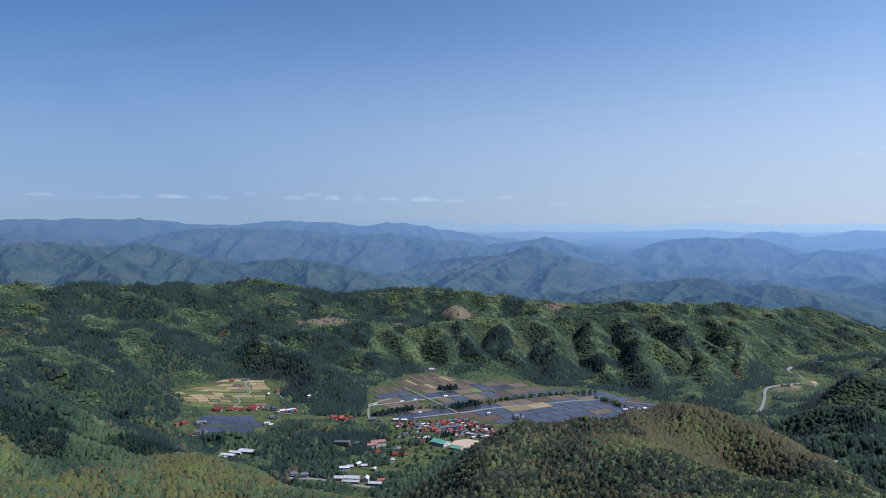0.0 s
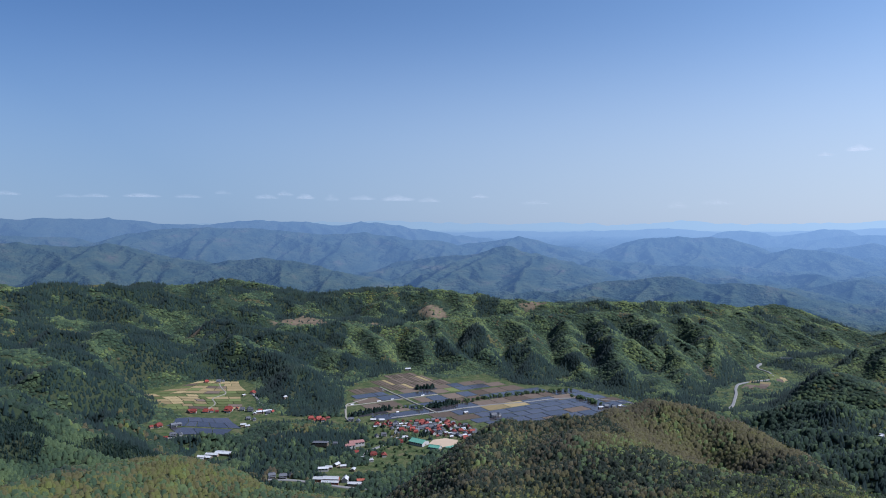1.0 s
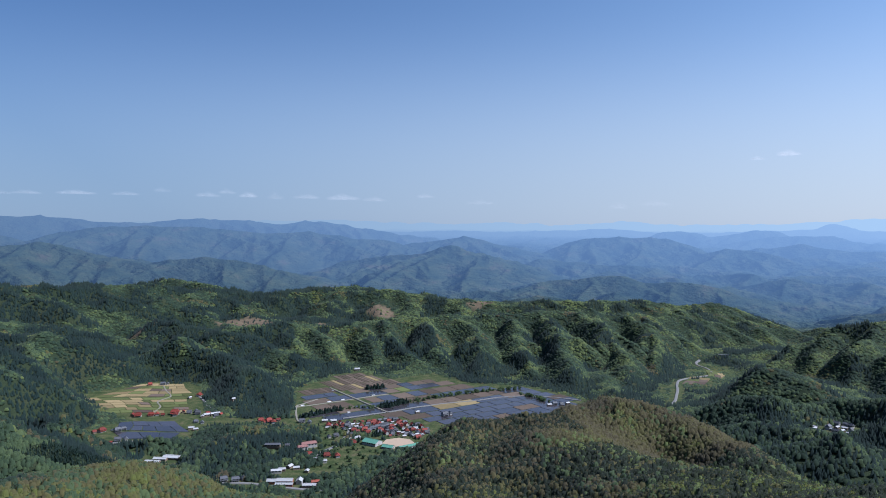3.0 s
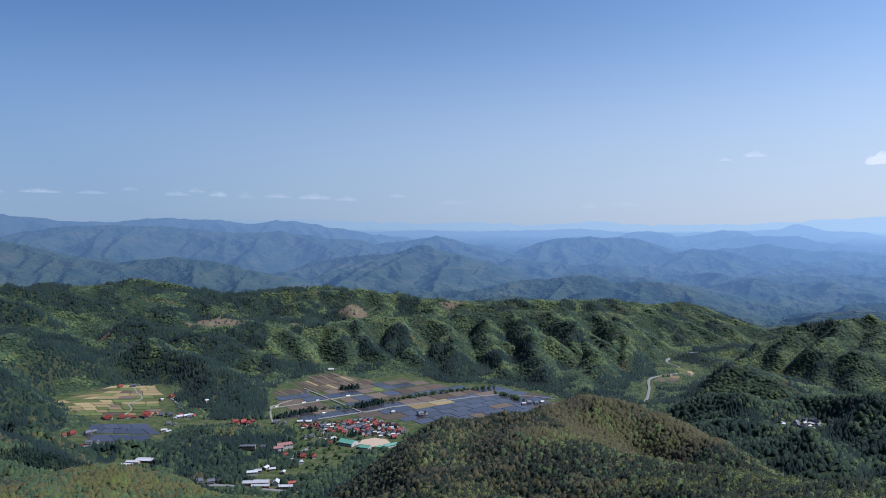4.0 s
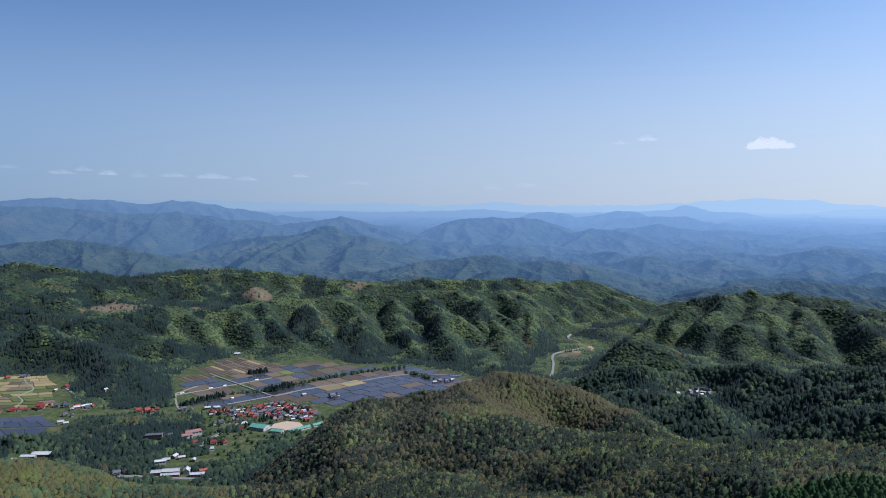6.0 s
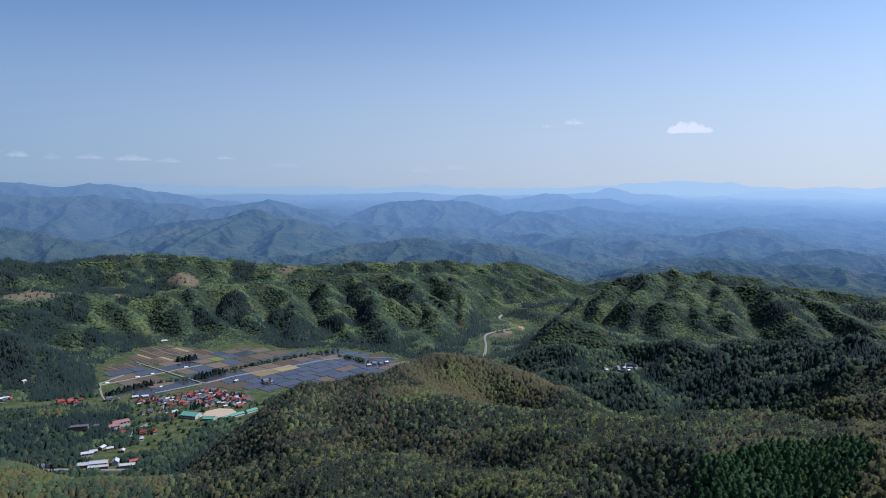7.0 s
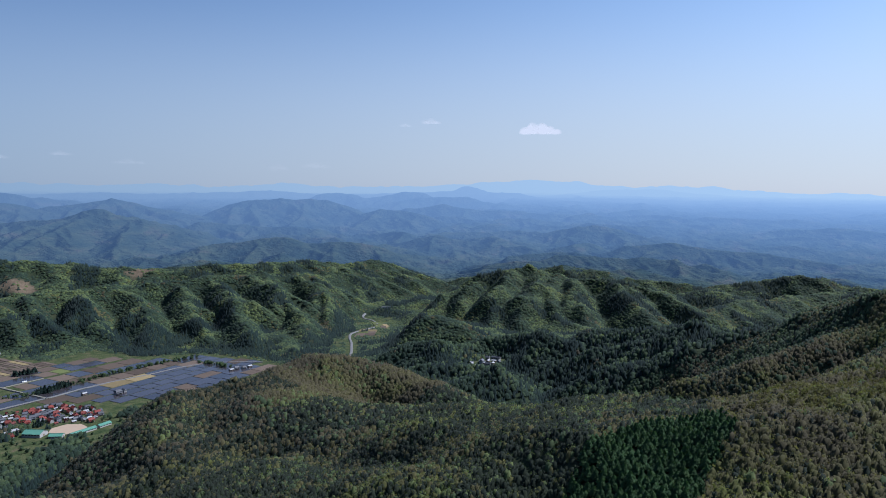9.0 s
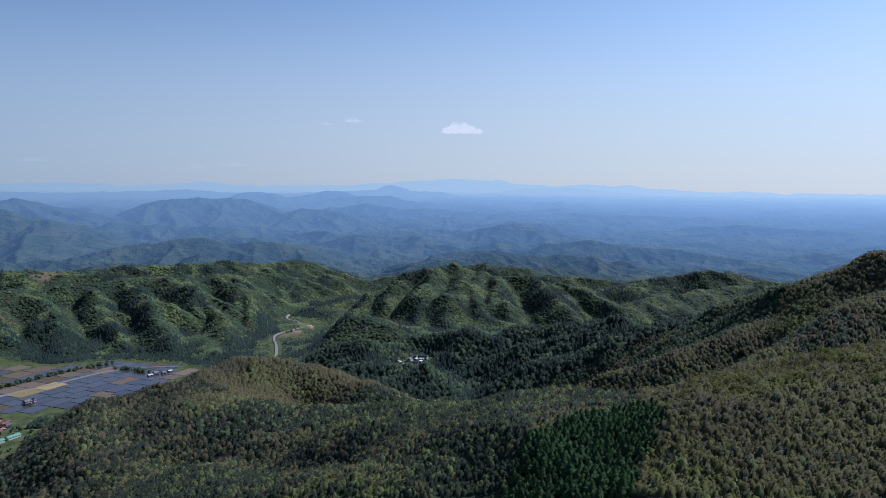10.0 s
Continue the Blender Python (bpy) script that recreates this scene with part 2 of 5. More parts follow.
def between(line, t):
    """The point at the share t of a line's points."""
    u = t * (len(line) - 1)
    i = min(int(u), len(line) - 2)
    return tuple(p + (q - p) * (u - i) for p, q in zip(line[i], line[i + 1]))


def spurs(top, foot, n, fall, width, seed, nose=1.7):
    """Spurs that run down from a brow to the foot of a slope, with steep little valleys between them."""
    r = random.Random(seed)
    out = []
    for k in range(n):
        t = (k + 0.5 + r.uniform(-0.22, 0.22)) / n
        a = between(top, t)
        b = between(foot, min(1, max(0, t + r.uniform(-0.03, 0.03))))
        reach = r.uniform(0.82, 1.0)
        bend = r.uniform(-0.12, 0.12)
        line = []
        for i in range(6):
            s_ = i / 5 * reach
            x = a[0] + (b[0] - a[0]) * s_ + bend * (b[1] - a[1]) * math.sin(math.pi * i / 5)
            y = a[1] + (b[1] - a[1]) * s_ - bend * (b[0] - a[0]) * math.sin(math.pi * i / 5)
            line.append((x, y, b[2] + (a[2] + r.uniform(-6, 4) - b[2]) * (1 - (i / 5) ** nose * 0.86) - 2))
        out.append((line, fall * r.uniform(0.9, 1.15), width))
        # a shorter rib on one flank
        x, y, z = line[2]
        sgn = r.choice((-1, 1))
        out.append(([(x, y, z - 3), (x + sgn * 55 + (b[0] - a[0]) * 0.2, y + (b[1] - a[1]) * 0.22, z - 30)], fall, width * 0.7))
    return out


def ribs(line, gap, reach, slope, r, bias=0.35):
    """Side ridges that branch off a crest to both sides, each falling away and bending down the valley."""
    out = []
    for (ax, ay, az), (bx, by, bz) in zip(line, line[1:]):
        run = math.hypot(bx - ax, by - ay)
        tx, ty = (bx - ax) / run, (by - ay) / run
        if bz > az:
            tx, ty = -tx, -ty
        for side in (-1, 1):
            for k in range(max(1, round(run / gap))):
                t = (k + r.uniform(0.1, 0.9)) / max(1, round(run / gap))
                lean = bias + r.uniform(-0.35, 0.35)
                dx, dy = -side * ty + tx * lean, side * tx + ty * lean
                n = math.hypot(dx, dy)
                dx, dy, far = dx / n, dy / n, reach * r.uniform(0.6, 1.25)
                bend = r.uniform(-0.18, 0.18)
                x, y, z = ax + (bx - ax) * t, ay + (by - ay) * t, az + (bz - az) * t
                out.append([(x + (dx * f - dy * bend * f * f) * far, y + (dy * f + dx * bend * f * f) * far, z - 0.012 * reach - slope * far * f ** 1.25) for f in (0, 0.3, 0.65, 1.0)])
    return out


CRESTS = NEAR_SPUR + HOLLOW_HILL + LONG_RIDGE + UPLAND + SIDE_HILLS + VALLEY_HILLS + BACK_HILLS + KNOBS + [(GREEN_HILL_TOP, 0.85, 14), (BROW, 0.85, 45)]
CRESTS += spurs(BROW, FRONT_FOOT, 15, 0.92, 11, 3)
CRESTS += spurs(GREEN_HILL_TOP[1:6], [(1130, 1850, -20), (1180, 1600, 0), (1330, 1440, 15), (1560, 1330, 20), (1720, 1290, 15)], 8, 0.85, 10, 8)
CRESTS += spurs([(880, 2600, 112), (1130, 2650, 100), (1350, 2700, 84), (1500, 2720, 48)], [(960, 2230, -12), (1130, 2340, -20), (1380, 2400, -12), (1700, 2400, 0)], 6, 0.62, 16, 21)
fork = random.Random(31)
for crest_line, _, _ in UPLAND + SIDE_HILLS[:3] + BACK_HILLS:
    for rib in ribs(crest_line, 150, 330, 0.26, fork):
        CRESTS.append((rib, 0.62, 9))
        CRESTS += [(twig, 0.6, 6) for twig in ribs(rib[:3], 110, 90, 0.34, fork)]
for crest_line, _, _ in SIDE_HILLS[3:] + VALLEY_HILLS:
    CRESTS += [(rib, 0.65, 7) for rib in ribs(crest_line, 90, 150, 0.36, fork)]
FIELD_LEFT = [(-660, 1735), (-530, 1860), (-440, 1835), (-405, 1790), (-350, 1567), (-320, 1450), (-340, 1345), (-470, 1325), (-610, 1310), (-590, 1390), (-490, 1490)]
FIELD_MAIN = [(-160, 1480), (-175, 1735), (-95, 1905), (-36, 1950), (60, 1850), (173, 1905), (244, 1775), (376, 1740), (455, 1640), (500, 1500), (420, 1400), (250, 1330), (150, 1200), (20, 1130), (-60, 1060), (-270, 1060), (-270, 1120), (-110, 1230), (-100, 1390), (-230, 1440), (-340, 1440), (-340, 1500)]
FIELD_ROAD = [(660, 1480), (640, 1560), (720, 1720), (850, 1830), (960, 2060), (1060, 2140), (1100, 2080), (1010, 1950), (930, 1780), (860, 1700), (800, 1560)]
GRASS_A = [(-458, 1250), (-454, 1274), (-408, 1277), (-404, 1254)]
GRASS_B = [(-622, 1150), (-618, 1180), (-562, 1184), (-556, 1155)]
SHEDS = [(-385, 1195), (-385, 1262), (-325, 1275), (-320, 1200)]
HAMLET = [(715, 1080), (735, 1140), (810, 1165), (830, 1120), (770, 1070)]


def inside(x, y, poly):
    """Distance to the outline of a field: above 0 within, below 0 outside."""
    best = np.full(x.shape, 1e18)
    odd = np.zeros(x.shape, bool)
    for (ax, ay), (bx, by) in zip(poly, poly[1:] + poly[:1]):
        dx, dy = bx - ax, by - ay
        t = np.clip(((x - ax) * dx + (y - ay) * dy) / (dx * dx + dy * dy), 0, 1)
        best = np.minimum(best, (x - ax - t * dx) ** 2 + (y - ay - t * dy) ** 2)
        if dy:
            odd ^= ((ay > y) != (by > y)) & (x < (y - ay) / dy * dx + ax)
    return np.where(odd, 1, -1) * np.sqrt(best)


def openness(x, y):
    """1 on the fields and round the houses, 0 in the woods, with a soft edge."""
    wob = 18 * (fbm(x / 60, y / 60, 3, 91) - 0.5)
    f = np.zeros(x.shape)
    for poly in (FIELD_LEFT, FIELD_MAIN, FIELD_ROAD, HAMLET, SHEDS, GRASS_A, GRASS_B):
        f = np.maximum(f, smooth(-14, 4, inside(x, y, poly) + wob))
    return f


def flatness(x, y):
    f = np.zeros(x.shape)
    for poly, soft in ((FIELD_LEFT, 110), (FIELD_MAIN, 110), (FIELD_ROAD, 90), (HAMLET, 60), (SHEDS, 60), (GRASS_A, 50), (GRASS_B, 50)):
        f = np.maximum(f, smooth(-soft, 0, inside(x, y, poly)))
    return f


def valley_floor(x, y):
    z = 58 * np.exp(-((x - 800) ** 2 + (y - 1000) ** 2) / 380 ** 2)
    z = z - 34 * np.exp(-((x - 1040) ** 2 + (y - 2080) ** 2) / 380 ** 2)
    z = z + 120 * smooth(700, 200, y) + 60 * smooth(-650, -1500, x)
    z = z + 48 * smooth(2050, 2450, y - 0.25 * np.clip(x - 500, 0, 900)) * smooth(1500, 900, x)
    z = z - 50 * smooth(1250, 1700, x) * smooth(900, 1500, y)
    return z


# a table of heights, ten metres apart, quick to look up
GX, GY = np.arange(-2700, 3500, 10.0), np.arange(-400, 3900, 10.0)


def height_table():
    x, y = np.meshgrid(GX, GY)
    base = valley_floor(x, y)
    flat = flatness(x, y)
    wx = x + 50 * (fbm(x / 160, y / 160, 3, 5) - 0.5)
    wy = y + 50 * (fbm(x / 160, y / 160, 3, 25) - 0.5)
    near = smooth(1000, 600, np.hypot(x, y))
    wx, wy = wx * (1 - near) + x * near, wy * (1 - near) + y * near
    hill = np.full(x.shape, -500.0)
    k = 4.0
    for pts, fall, w in CRESTS:
        for (ax, ay, az), (bx, by, bz) in zip(pts, pts[1:]):
            reach = (max(az, bz) + 90) / fall + w + 60
            i0, i1 = np.searchsorted(GX, (min(ax, bx) - reach, max(ax, bx) + reach))
            j0, j1 = np.searchsorted(GY, (min(ay, by) - reach, max(ay, by) + reach))
            if i0 >= i1 or j0 >= j1:
                continue
            cut = np.s_[j0:j1, i0:i1]
            dx, dy = bx - ax, by - ay
            px, py = wx[cut] - ax, wy[cut] - ay
            t = np.clip((px * dx + py * dy) / (dx * dx + dy * dy), 0, 1)
            d = np.hypot(px - t * dx, py - t * dy)
            h = az + (bz - az) * t - fall * (np.sqrt(d * d + w * w) - w)
            old = hill[cut]
            hill[cut] = np.maximum(old, h) + np.log1p(np.exp(-np.abs(old - h) / k)) * k * 0.5
    low = base + (44 + 30 * smooth(-250, -650, x)) * (ridged(x / 300, y / 300, 3, 40) - 0.42) * smooth(0, 0.6, 1 - flat)
    rise = np.clip(hill - base, 0, 55) / 55
    side = ridged(x / 120 + 0.4 * fbm(x / 90, y / 90, 2, 73), y / 120, 2, 66) - 0.5
    fine = ridged(x / 55, y / 55, 3, 80) - 0.5
    hill = hill + rise * (side * (20 - 7 * near) + fine * (11 - 4 * near))
    k = 8.0
    z = np.maximum(low, hill) + np.log1p(np.exp(-np.abs(low - hill) / k)) * k * 0.5
    return z * (1 - flat) + np.minimum(z, base + 1.5 * fbm(x / 90, y / 90, 2, 3)) * flat


TABLE = height_table()


def HT(x, y):
    """The ground's height."""
    u, v = np.clip((x - GX[0]) / 10, 0, len(GX) - 1.01), np.clip((y - GY[0]) / 10, 0, len(GY) - 1.01)
    i, j = u.astype(int), v.astype(int)
    u, v = u - i, v - j
    return (TABLE[j, i] * (1 - u) + TABLE[j, i + 1] * u) * (1 - v) + (TABLE[j + 1, i] * (1 - u) + TABLE[j + 1, i + 1] * u) * v


def cleared(x, y):
    """Felled slopes, bare brown earth on the upland."""
    f = np.zeros(x.shape)
    for cx, cy, rx, ry in ((60, 2640, 45, 60), (-80, 2480, 75, 45), (-400, 2500, 90, 50), (420, 2640, 60, 25), (-942, 2140, 70, 40), (-700, 2250, 50, 30), (-1150, 1900, 30, 20)):
        d = np.hypot((x - cx) / rx, (y - cy) / ry) + 1.5 * (fbm(x / 38, y / 38, 3, 33) - 0.5)
        f = np.maximum(f, smooth(1.1, 0.85, d))
    return f


def litter(x, y):
    """Brown leaf litter under the trees that are still bare."""
    return smooth(25, -25, y - 155 - 0.62 * (x - 130)) * smooth(70, 110, x) * smooth(430, 380, x) * smooth(350, 300, y)


def link_mesh(name, verts, faces, mats, parent=None, attrs=(), smooth_faces=False, slots=None):
    """A mesh object from arrays of points and of equal-sided faces."""
    me = bpy.data.meshes.new(name)
    n = faces.shape[1]
    me.vertices.add(len(verts))
    me.vertices.foreach_set("co", np.ascontiguousarray(verts, np.float32).ravel())
    me.loops.add(faces.size)
    me.loops.foreach_set("vertex_index", np.ascontiguousarray(faces, np.int32).ravel())
    me.polygons.add(len(faces))
    me.polygons.foreach_set("loop_start", np.arange(0, faces.size, n, dtype=np.int32))
    me.polygons.foreach_set("use_smooth", np.full(len(faces), smooth_faces))
    for key, vals in attrs:
        me.attributes.new(key, "FLOAT", "POINT").data.foreach_set("value", np.ascontiguousarray(vals, np.float32))
    for mt in mats if isinstance(mats, (list, tuple)) else [mats]:
        me.materials.append(mt)
    if slots is not None:
        me.polygons.foreach_set("material_index", np.ascontiguousarray(slots, np.int32))
    me.update(calc_edges=True)
    ob = new(name, me)
    if parent:
        ob.parent = parent
    return ob


def grid_faces(rows, cols, wrap=False):
    i, j = np.meshgrid(np.arange(rows - 1), np.arange(cols if wrap else cols - 1), indexing="ij")
    a, b = i * cols + j, i * cols + (j + 1) % cols
    return np.stack([a, b, b + cols, a + cols], -1).reshape(-1, 4)


def build_ground():
    az = np.radians(np.concatenate([np.arange(-40, 80, 0.36), np.arange(80, 320, 4.0)]))
    rr = np.concatenate([[1, 30, 60, 90, 120, 150], np.geomspace(170, 3420, 330), np.linspace(3480, 4850, 6)])
    A, R = np.meshgrid(az, rr)
    x, y = R * np.sin(A), R * np.cos(A)
    z = HT(x, y)
    far = smooth(3330, 3440, R)
    z = z * (1 - far) - 200 * far
    v = np.stack([x, y, z], -1).reshape(-1, 3)
    ob = link_mesh("ground", v, grid_faces(len(rr), len(az), True), M_GROUND, smooth_faces=True,
                   attrs=(("meadow", openness(x, y).ravel()), ("cleared", np.maximum(cleared(x, y), 0.3 * litter(x, y)).ravel())))
    return tagged(ob, "hilly ground of wooded slopes and a green valley floor", "ground", kind="structure")


build_ground()


# ======== far country: a backdrop of mountains in ever more painted haze ===
def far_material():
    m, n, l, b = material("far_forest_haze", 1.0, 0.0)

    def math_node(op, a, c):
        k = n.new("ShaderNodeMath")
        k.operation = op
        for sock, v in zip(k.inputs, (a, c)):
            if isinstance(v, bpy.types.NodeSocket):
                l.new(v, sock)
            else:
                sock.default_value = v
        return k.outputs[0]

    geo = n.new("ShaderNodeNewGeometry")
    true_km = n.new("ShaderNodeAttribute")
    true_km.attribute_name = "km"
    km = true_km.outputs["Fac"]
    # woods: broadleaf, cedar and budding trees in patches, dimmed for canopy shade, single crowns where they are near
    # enough
    a = noise_node(n, l, 0.0075, 7, 0.62)
    r = ramp(n, [(0.34, (0.026, 0.041, 0.032)), (0.46, (0.038, 0.053, 0.036)), (0.58, (0.053, 0.066, 0.040)), (0.70, (0.074, 0.068, 0.048))])
    l.new(a.outputs[0], r.inputs[0])
    tc = n.new("ShaderNodeTexCoord")
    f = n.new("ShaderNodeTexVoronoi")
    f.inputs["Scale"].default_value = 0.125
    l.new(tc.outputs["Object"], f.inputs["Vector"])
    # shade between crowns painted in: middles lightened, gaps darkened
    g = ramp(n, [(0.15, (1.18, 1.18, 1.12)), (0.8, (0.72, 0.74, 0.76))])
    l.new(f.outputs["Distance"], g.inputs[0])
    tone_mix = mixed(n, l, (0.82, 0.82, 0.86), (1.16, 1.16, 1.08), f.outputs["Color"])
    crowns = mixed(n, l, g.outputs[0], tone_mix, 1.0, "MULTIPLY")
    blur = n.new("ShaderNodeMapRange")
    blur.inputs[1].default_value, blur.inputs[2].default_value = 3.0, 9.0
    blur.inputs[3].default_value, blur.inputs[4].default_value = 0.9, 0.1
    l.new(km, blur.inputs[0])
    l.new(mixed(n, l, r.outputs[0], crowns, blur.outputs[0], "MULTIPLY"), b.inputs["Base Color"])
    # gullies and side spurs too many to model
    gully = noise_node(n, l, 0.011, 6, 0.6)
    fold = math_node("ABSOLUTE", math_node("SUBTRACT", gully.outputs[0], 0.5), 0.0)
    bumped(n, l, b, fold, 0.75, 100.0)
    # haze painted as emission, thicker with distance and brighter on the sun's side
    veil = math_node("SUBTRACT", 1.0, math_node("POWER", 2.71828, math_node("MULTIPLY", math_node("SUBTRACT", km, 2.9), -1 / HAZE_REACH)))
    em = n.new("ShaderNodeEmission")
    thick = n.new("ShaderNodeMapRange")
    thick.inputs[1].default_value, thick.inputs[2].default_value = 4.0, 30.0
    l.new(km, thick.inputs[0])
    l.new(mixed(n, l, HAZE_NEAR, HAZE_FAR, thick.outputs[0]), em.inputs[0])
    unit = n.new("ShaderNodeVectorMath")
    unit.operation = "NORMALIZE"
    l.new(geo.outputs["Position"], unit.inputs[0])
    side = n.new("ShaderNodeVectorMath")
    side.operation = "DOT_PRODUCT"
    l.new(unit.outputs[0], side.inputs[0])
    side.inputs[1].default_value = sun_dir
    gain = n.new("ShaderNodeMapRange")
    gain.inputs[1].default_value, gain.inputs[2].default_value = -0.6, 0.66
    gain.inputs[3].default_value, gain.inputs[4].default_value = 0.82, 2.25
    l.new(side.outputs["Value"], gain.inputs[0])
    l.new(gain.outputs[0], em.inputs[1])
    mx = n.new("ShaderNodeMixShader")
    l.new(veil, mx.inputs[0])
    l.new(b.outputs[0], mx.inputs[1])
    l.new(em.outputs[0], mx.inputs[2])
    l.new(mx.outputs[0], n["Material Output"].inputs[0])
    return m


EYE = (-50.0, -8.0, 394.0)
HAZE_REACH = 7.2
HAZE_NEAR, HAZE_FAR = (0.080, 0.146, 0.270), (0.160, 0.216, 0.268)


# crests of the far country as heading, elevation over the eye's level, and distance in km
FAR_A = [
    [(12.3, -5.12, 4.8), (15.7, -4.18, 5.0), (18.5, -3.95, 5.0), (21.3, -3.71, 5.0), (22.5, -4.22, 5.0), (26.2, -4.17, 5.0), (28.7, -4.59, 5.0), (30.4, -5.47, 4.9), (32.0, -6.02, 4.8)],
    [(-33.0, -1.44, 6.0), (-31.0, -1.35, 6.0), (-27.7, -1.03, 6.0), (-24.4, -1.55, 6.0), (-22.2, -1.07, 6.0), (-19.8, -1.8, 6.0), (-16.6, -2.56, 5.8), (-15.0, -2.93, 5.6)],
    [(-14.9, -2.71, 5.8), (-11.1, -2.44, 5.6), (-9.4, -2.63, 5.5), (-5.5, -3.45, 5.3)],
    [(-0.7, -2.65, 6.8), (3.8, -2.33, 6.5), (5.6, -2.1, 6.4), (7.4, -1.47, 6.3), (8.4, -1.91, 6.2), (10.5, -2.42, 6.1), (12.6, -3.15, 6.0)],
]
FAR_B = [
    [(-22.1, -1.06, 8.2), (-20.8, -0.53, 8.6), (-18.6, -0.19, 8.6), (-16.4, -0.15, 8.6), (-12.2, -0.11, 8.6), (-9.6, -0.24, 8.6), (-6.5, -0.59, 8.6), (-3.4, -0.46, 8.6), (0.2, -0.99, 8.6), (2.4, -1.12, 8.6), (5.5, -1.87, 8.4)],
    [(3.3, -1.65, 8.8), (5.5, -1.29, 8.8), (8.6, -0.75, 8.8), (10.3, -1.1, 8.8), (12.5, -1.61, 8.8), (15.0, -2.02, 8.8)],
    [(14.6, -2.24, 9.2), (15.4, -1.89, 9.2), (16.9, -1.23, 9.2), (17.9, -0.93, 9.2), (20.7, -0.74, 9.2), (24.1, -0.8, 9.2), (25.2, -1.28, 9.2), (26.7, -1.86, 9.2)],
]
FAR_C = [
    [(14.7, -2.55, 7.4), (18.4, -2.84, 7.4), (21.9, -2.98, 7.2), (25.3, -3.51, 7.0)],
    [(26.0, -2.36, 8.6), (27.4, -1.85, 8.6), (28.5, -1.56, 8.6), (30.2, -1.68, 8.6), (32.5, -2.2, 8.4)],
    [(22.9, -0.76, 14), (24.2, -0.22, 14), (25.9, -0.3, 14), (26.9, -0.57, 14), (29.0, -0.33, 14), (30.0, -0.17, 14), (31.6, -0.3, 14)],
    [(-33.7, -0.37, 9), (-29.8, -0.5, 9), (-27.1, -0.71, 9), (-24.2, -0.8, 9), (-21.9, -1.23, 9)],
]
FAR_D = [
    [(-36, 0.4, 12), (-31.2, 0.43, 12), (-29.2, 0.6, 12), (-27.5, 0.53, 12), (-26.1, 0.58, 12), (-22.4, 0.6, 12), (-20.1, 0.53, 12), (-18.9, 0.32, 12), (-17.7, 0.32, 12), (-14.8, 0.16, 12), (-12.0, 0.56, 12), (-9.7, 0.43, 12), (-7.9, 0.35, 12)],
    [(-7.9, 0.35, 12), (-5.7, 0.13, 12), (-4.0, 0.35, 12), (-2.6, 0.27, 12), (-0.8, 0.13, 12), (1.0, -0.22, 12), (3.6, -0.67, 12), (6.3, -0.97, 12)],
    [(3.1, -0.39, 19), (7.5, -0.3, 19), (11.9, -0.38, 19), (17.3, -0.19, 19), (20.1, -0.1, 19), (23.2, -0.34, 19)],
]
FAR_E = [
    [(24.0, -0.55, 20), (28.4, -0.19, 20), (33.4, 0.01, 20), (34.6, 0.08, 20), (35.5, 0.4, 20), (36.4, 0.1, 20), (39.2, -0.13, 20), (41.4, -0.52, 20), (43.2, -0.78, 20)],
    [(29.8, -0.75, 13), (31.6, -0.43, 13), (35.1, -0.37, 13), (36.9, -0.81, 13), (41.4, -1.14, 13)],
    [(28.9, -1.71, 10), (33.3, -1.17, 10), (36.0, -1.52, 10), (38.6, -1.69, 10), (43.1, -1.93, 10)],
    [(39.0, -4.06, 6.6), (41.7, -3.28, 6.8), (43.9, -2.81, 6.8), (45.0, -2.62, 6.8), (46.2, -2.88, 6.8), (47.5, -3.22, 6.8), (51.0, -3.91, 6.6)],
    [(29.6, -4.26, 6.3), (31.4, -3.83, 6.2), (33.1, -3.66, 6.2), (35.8, -4.2, 6.1), (38.5, -4.73, 6.0)],
]
FAR_F = [
    [(49.3, -2.49, 10), (51.9, -2.15, 10), (53.6, -1.9, 10), (55.3, -1.97, 10), (59.8, -2.02, 10), (62.1, -2.26, 10), (65.5, -2.39, 10)],
    [(47.4, -4.2, 5.4), (50.9, -3.87, 5.4), (53.5, -4.3, 5.4), (56.9, -4.43, 5.4), (61.7, -4.9, 5.3), (63.7, -5.35, 5.2), (66.3, -5.71, 5.1)],
    [(57.8, -2.78, 8.2), (61.7, -2.44, 8.2), (65.5, -2.71, 8.2), (69.1, -2.8, 8.2)],
    [(40.2, -5.85, 4.2), (42.4, -5.15, 4.3), (46.9, -5.18, 4.3), (51.3, -5.23, 4.3), (53.5, -5.92, 4.2), (56.0, -6.48, 4.1)],
    [(43.7, -6.4, 3.7), (47.3, -6.16, 3.7), (50.4, -6.36, 3.7), (53.5, -6.8, 3.7)],
]
FAR_G = [
    [(-36, 0.2, 38), (-20, 0.25, 38), (-13.3, 0.31, 38), (-8.1, 0.49, 38), (-4.6, 0.5, 38), (-0.1, 0.55, 38), (3.0, 0.42, 38), (9.6, 0.29, 38), (11.8, 0.42, 38), (13.9, 0.33, 38), (16.0, 0.24, 38), (18.9, 0.32, 38), (21.2, 0.57, 38), (23.1, 0.4, 38), (25.7, 0.27, 38), (30.0, 0.34, 38), (33.9, 0.59, 38), (36.1, 0.69, 38), (39.7, 0.89, 38), (43.7, 0.82, 38), (47.7, 0.44, 38), (53.7, 0.47, 38), (57.8, 0.1, 38), (61.8, 0.0, 38), (65.5, -0.14, 38), (69.0, -0.35, 38), (76.0, -0.64, 38)],
]
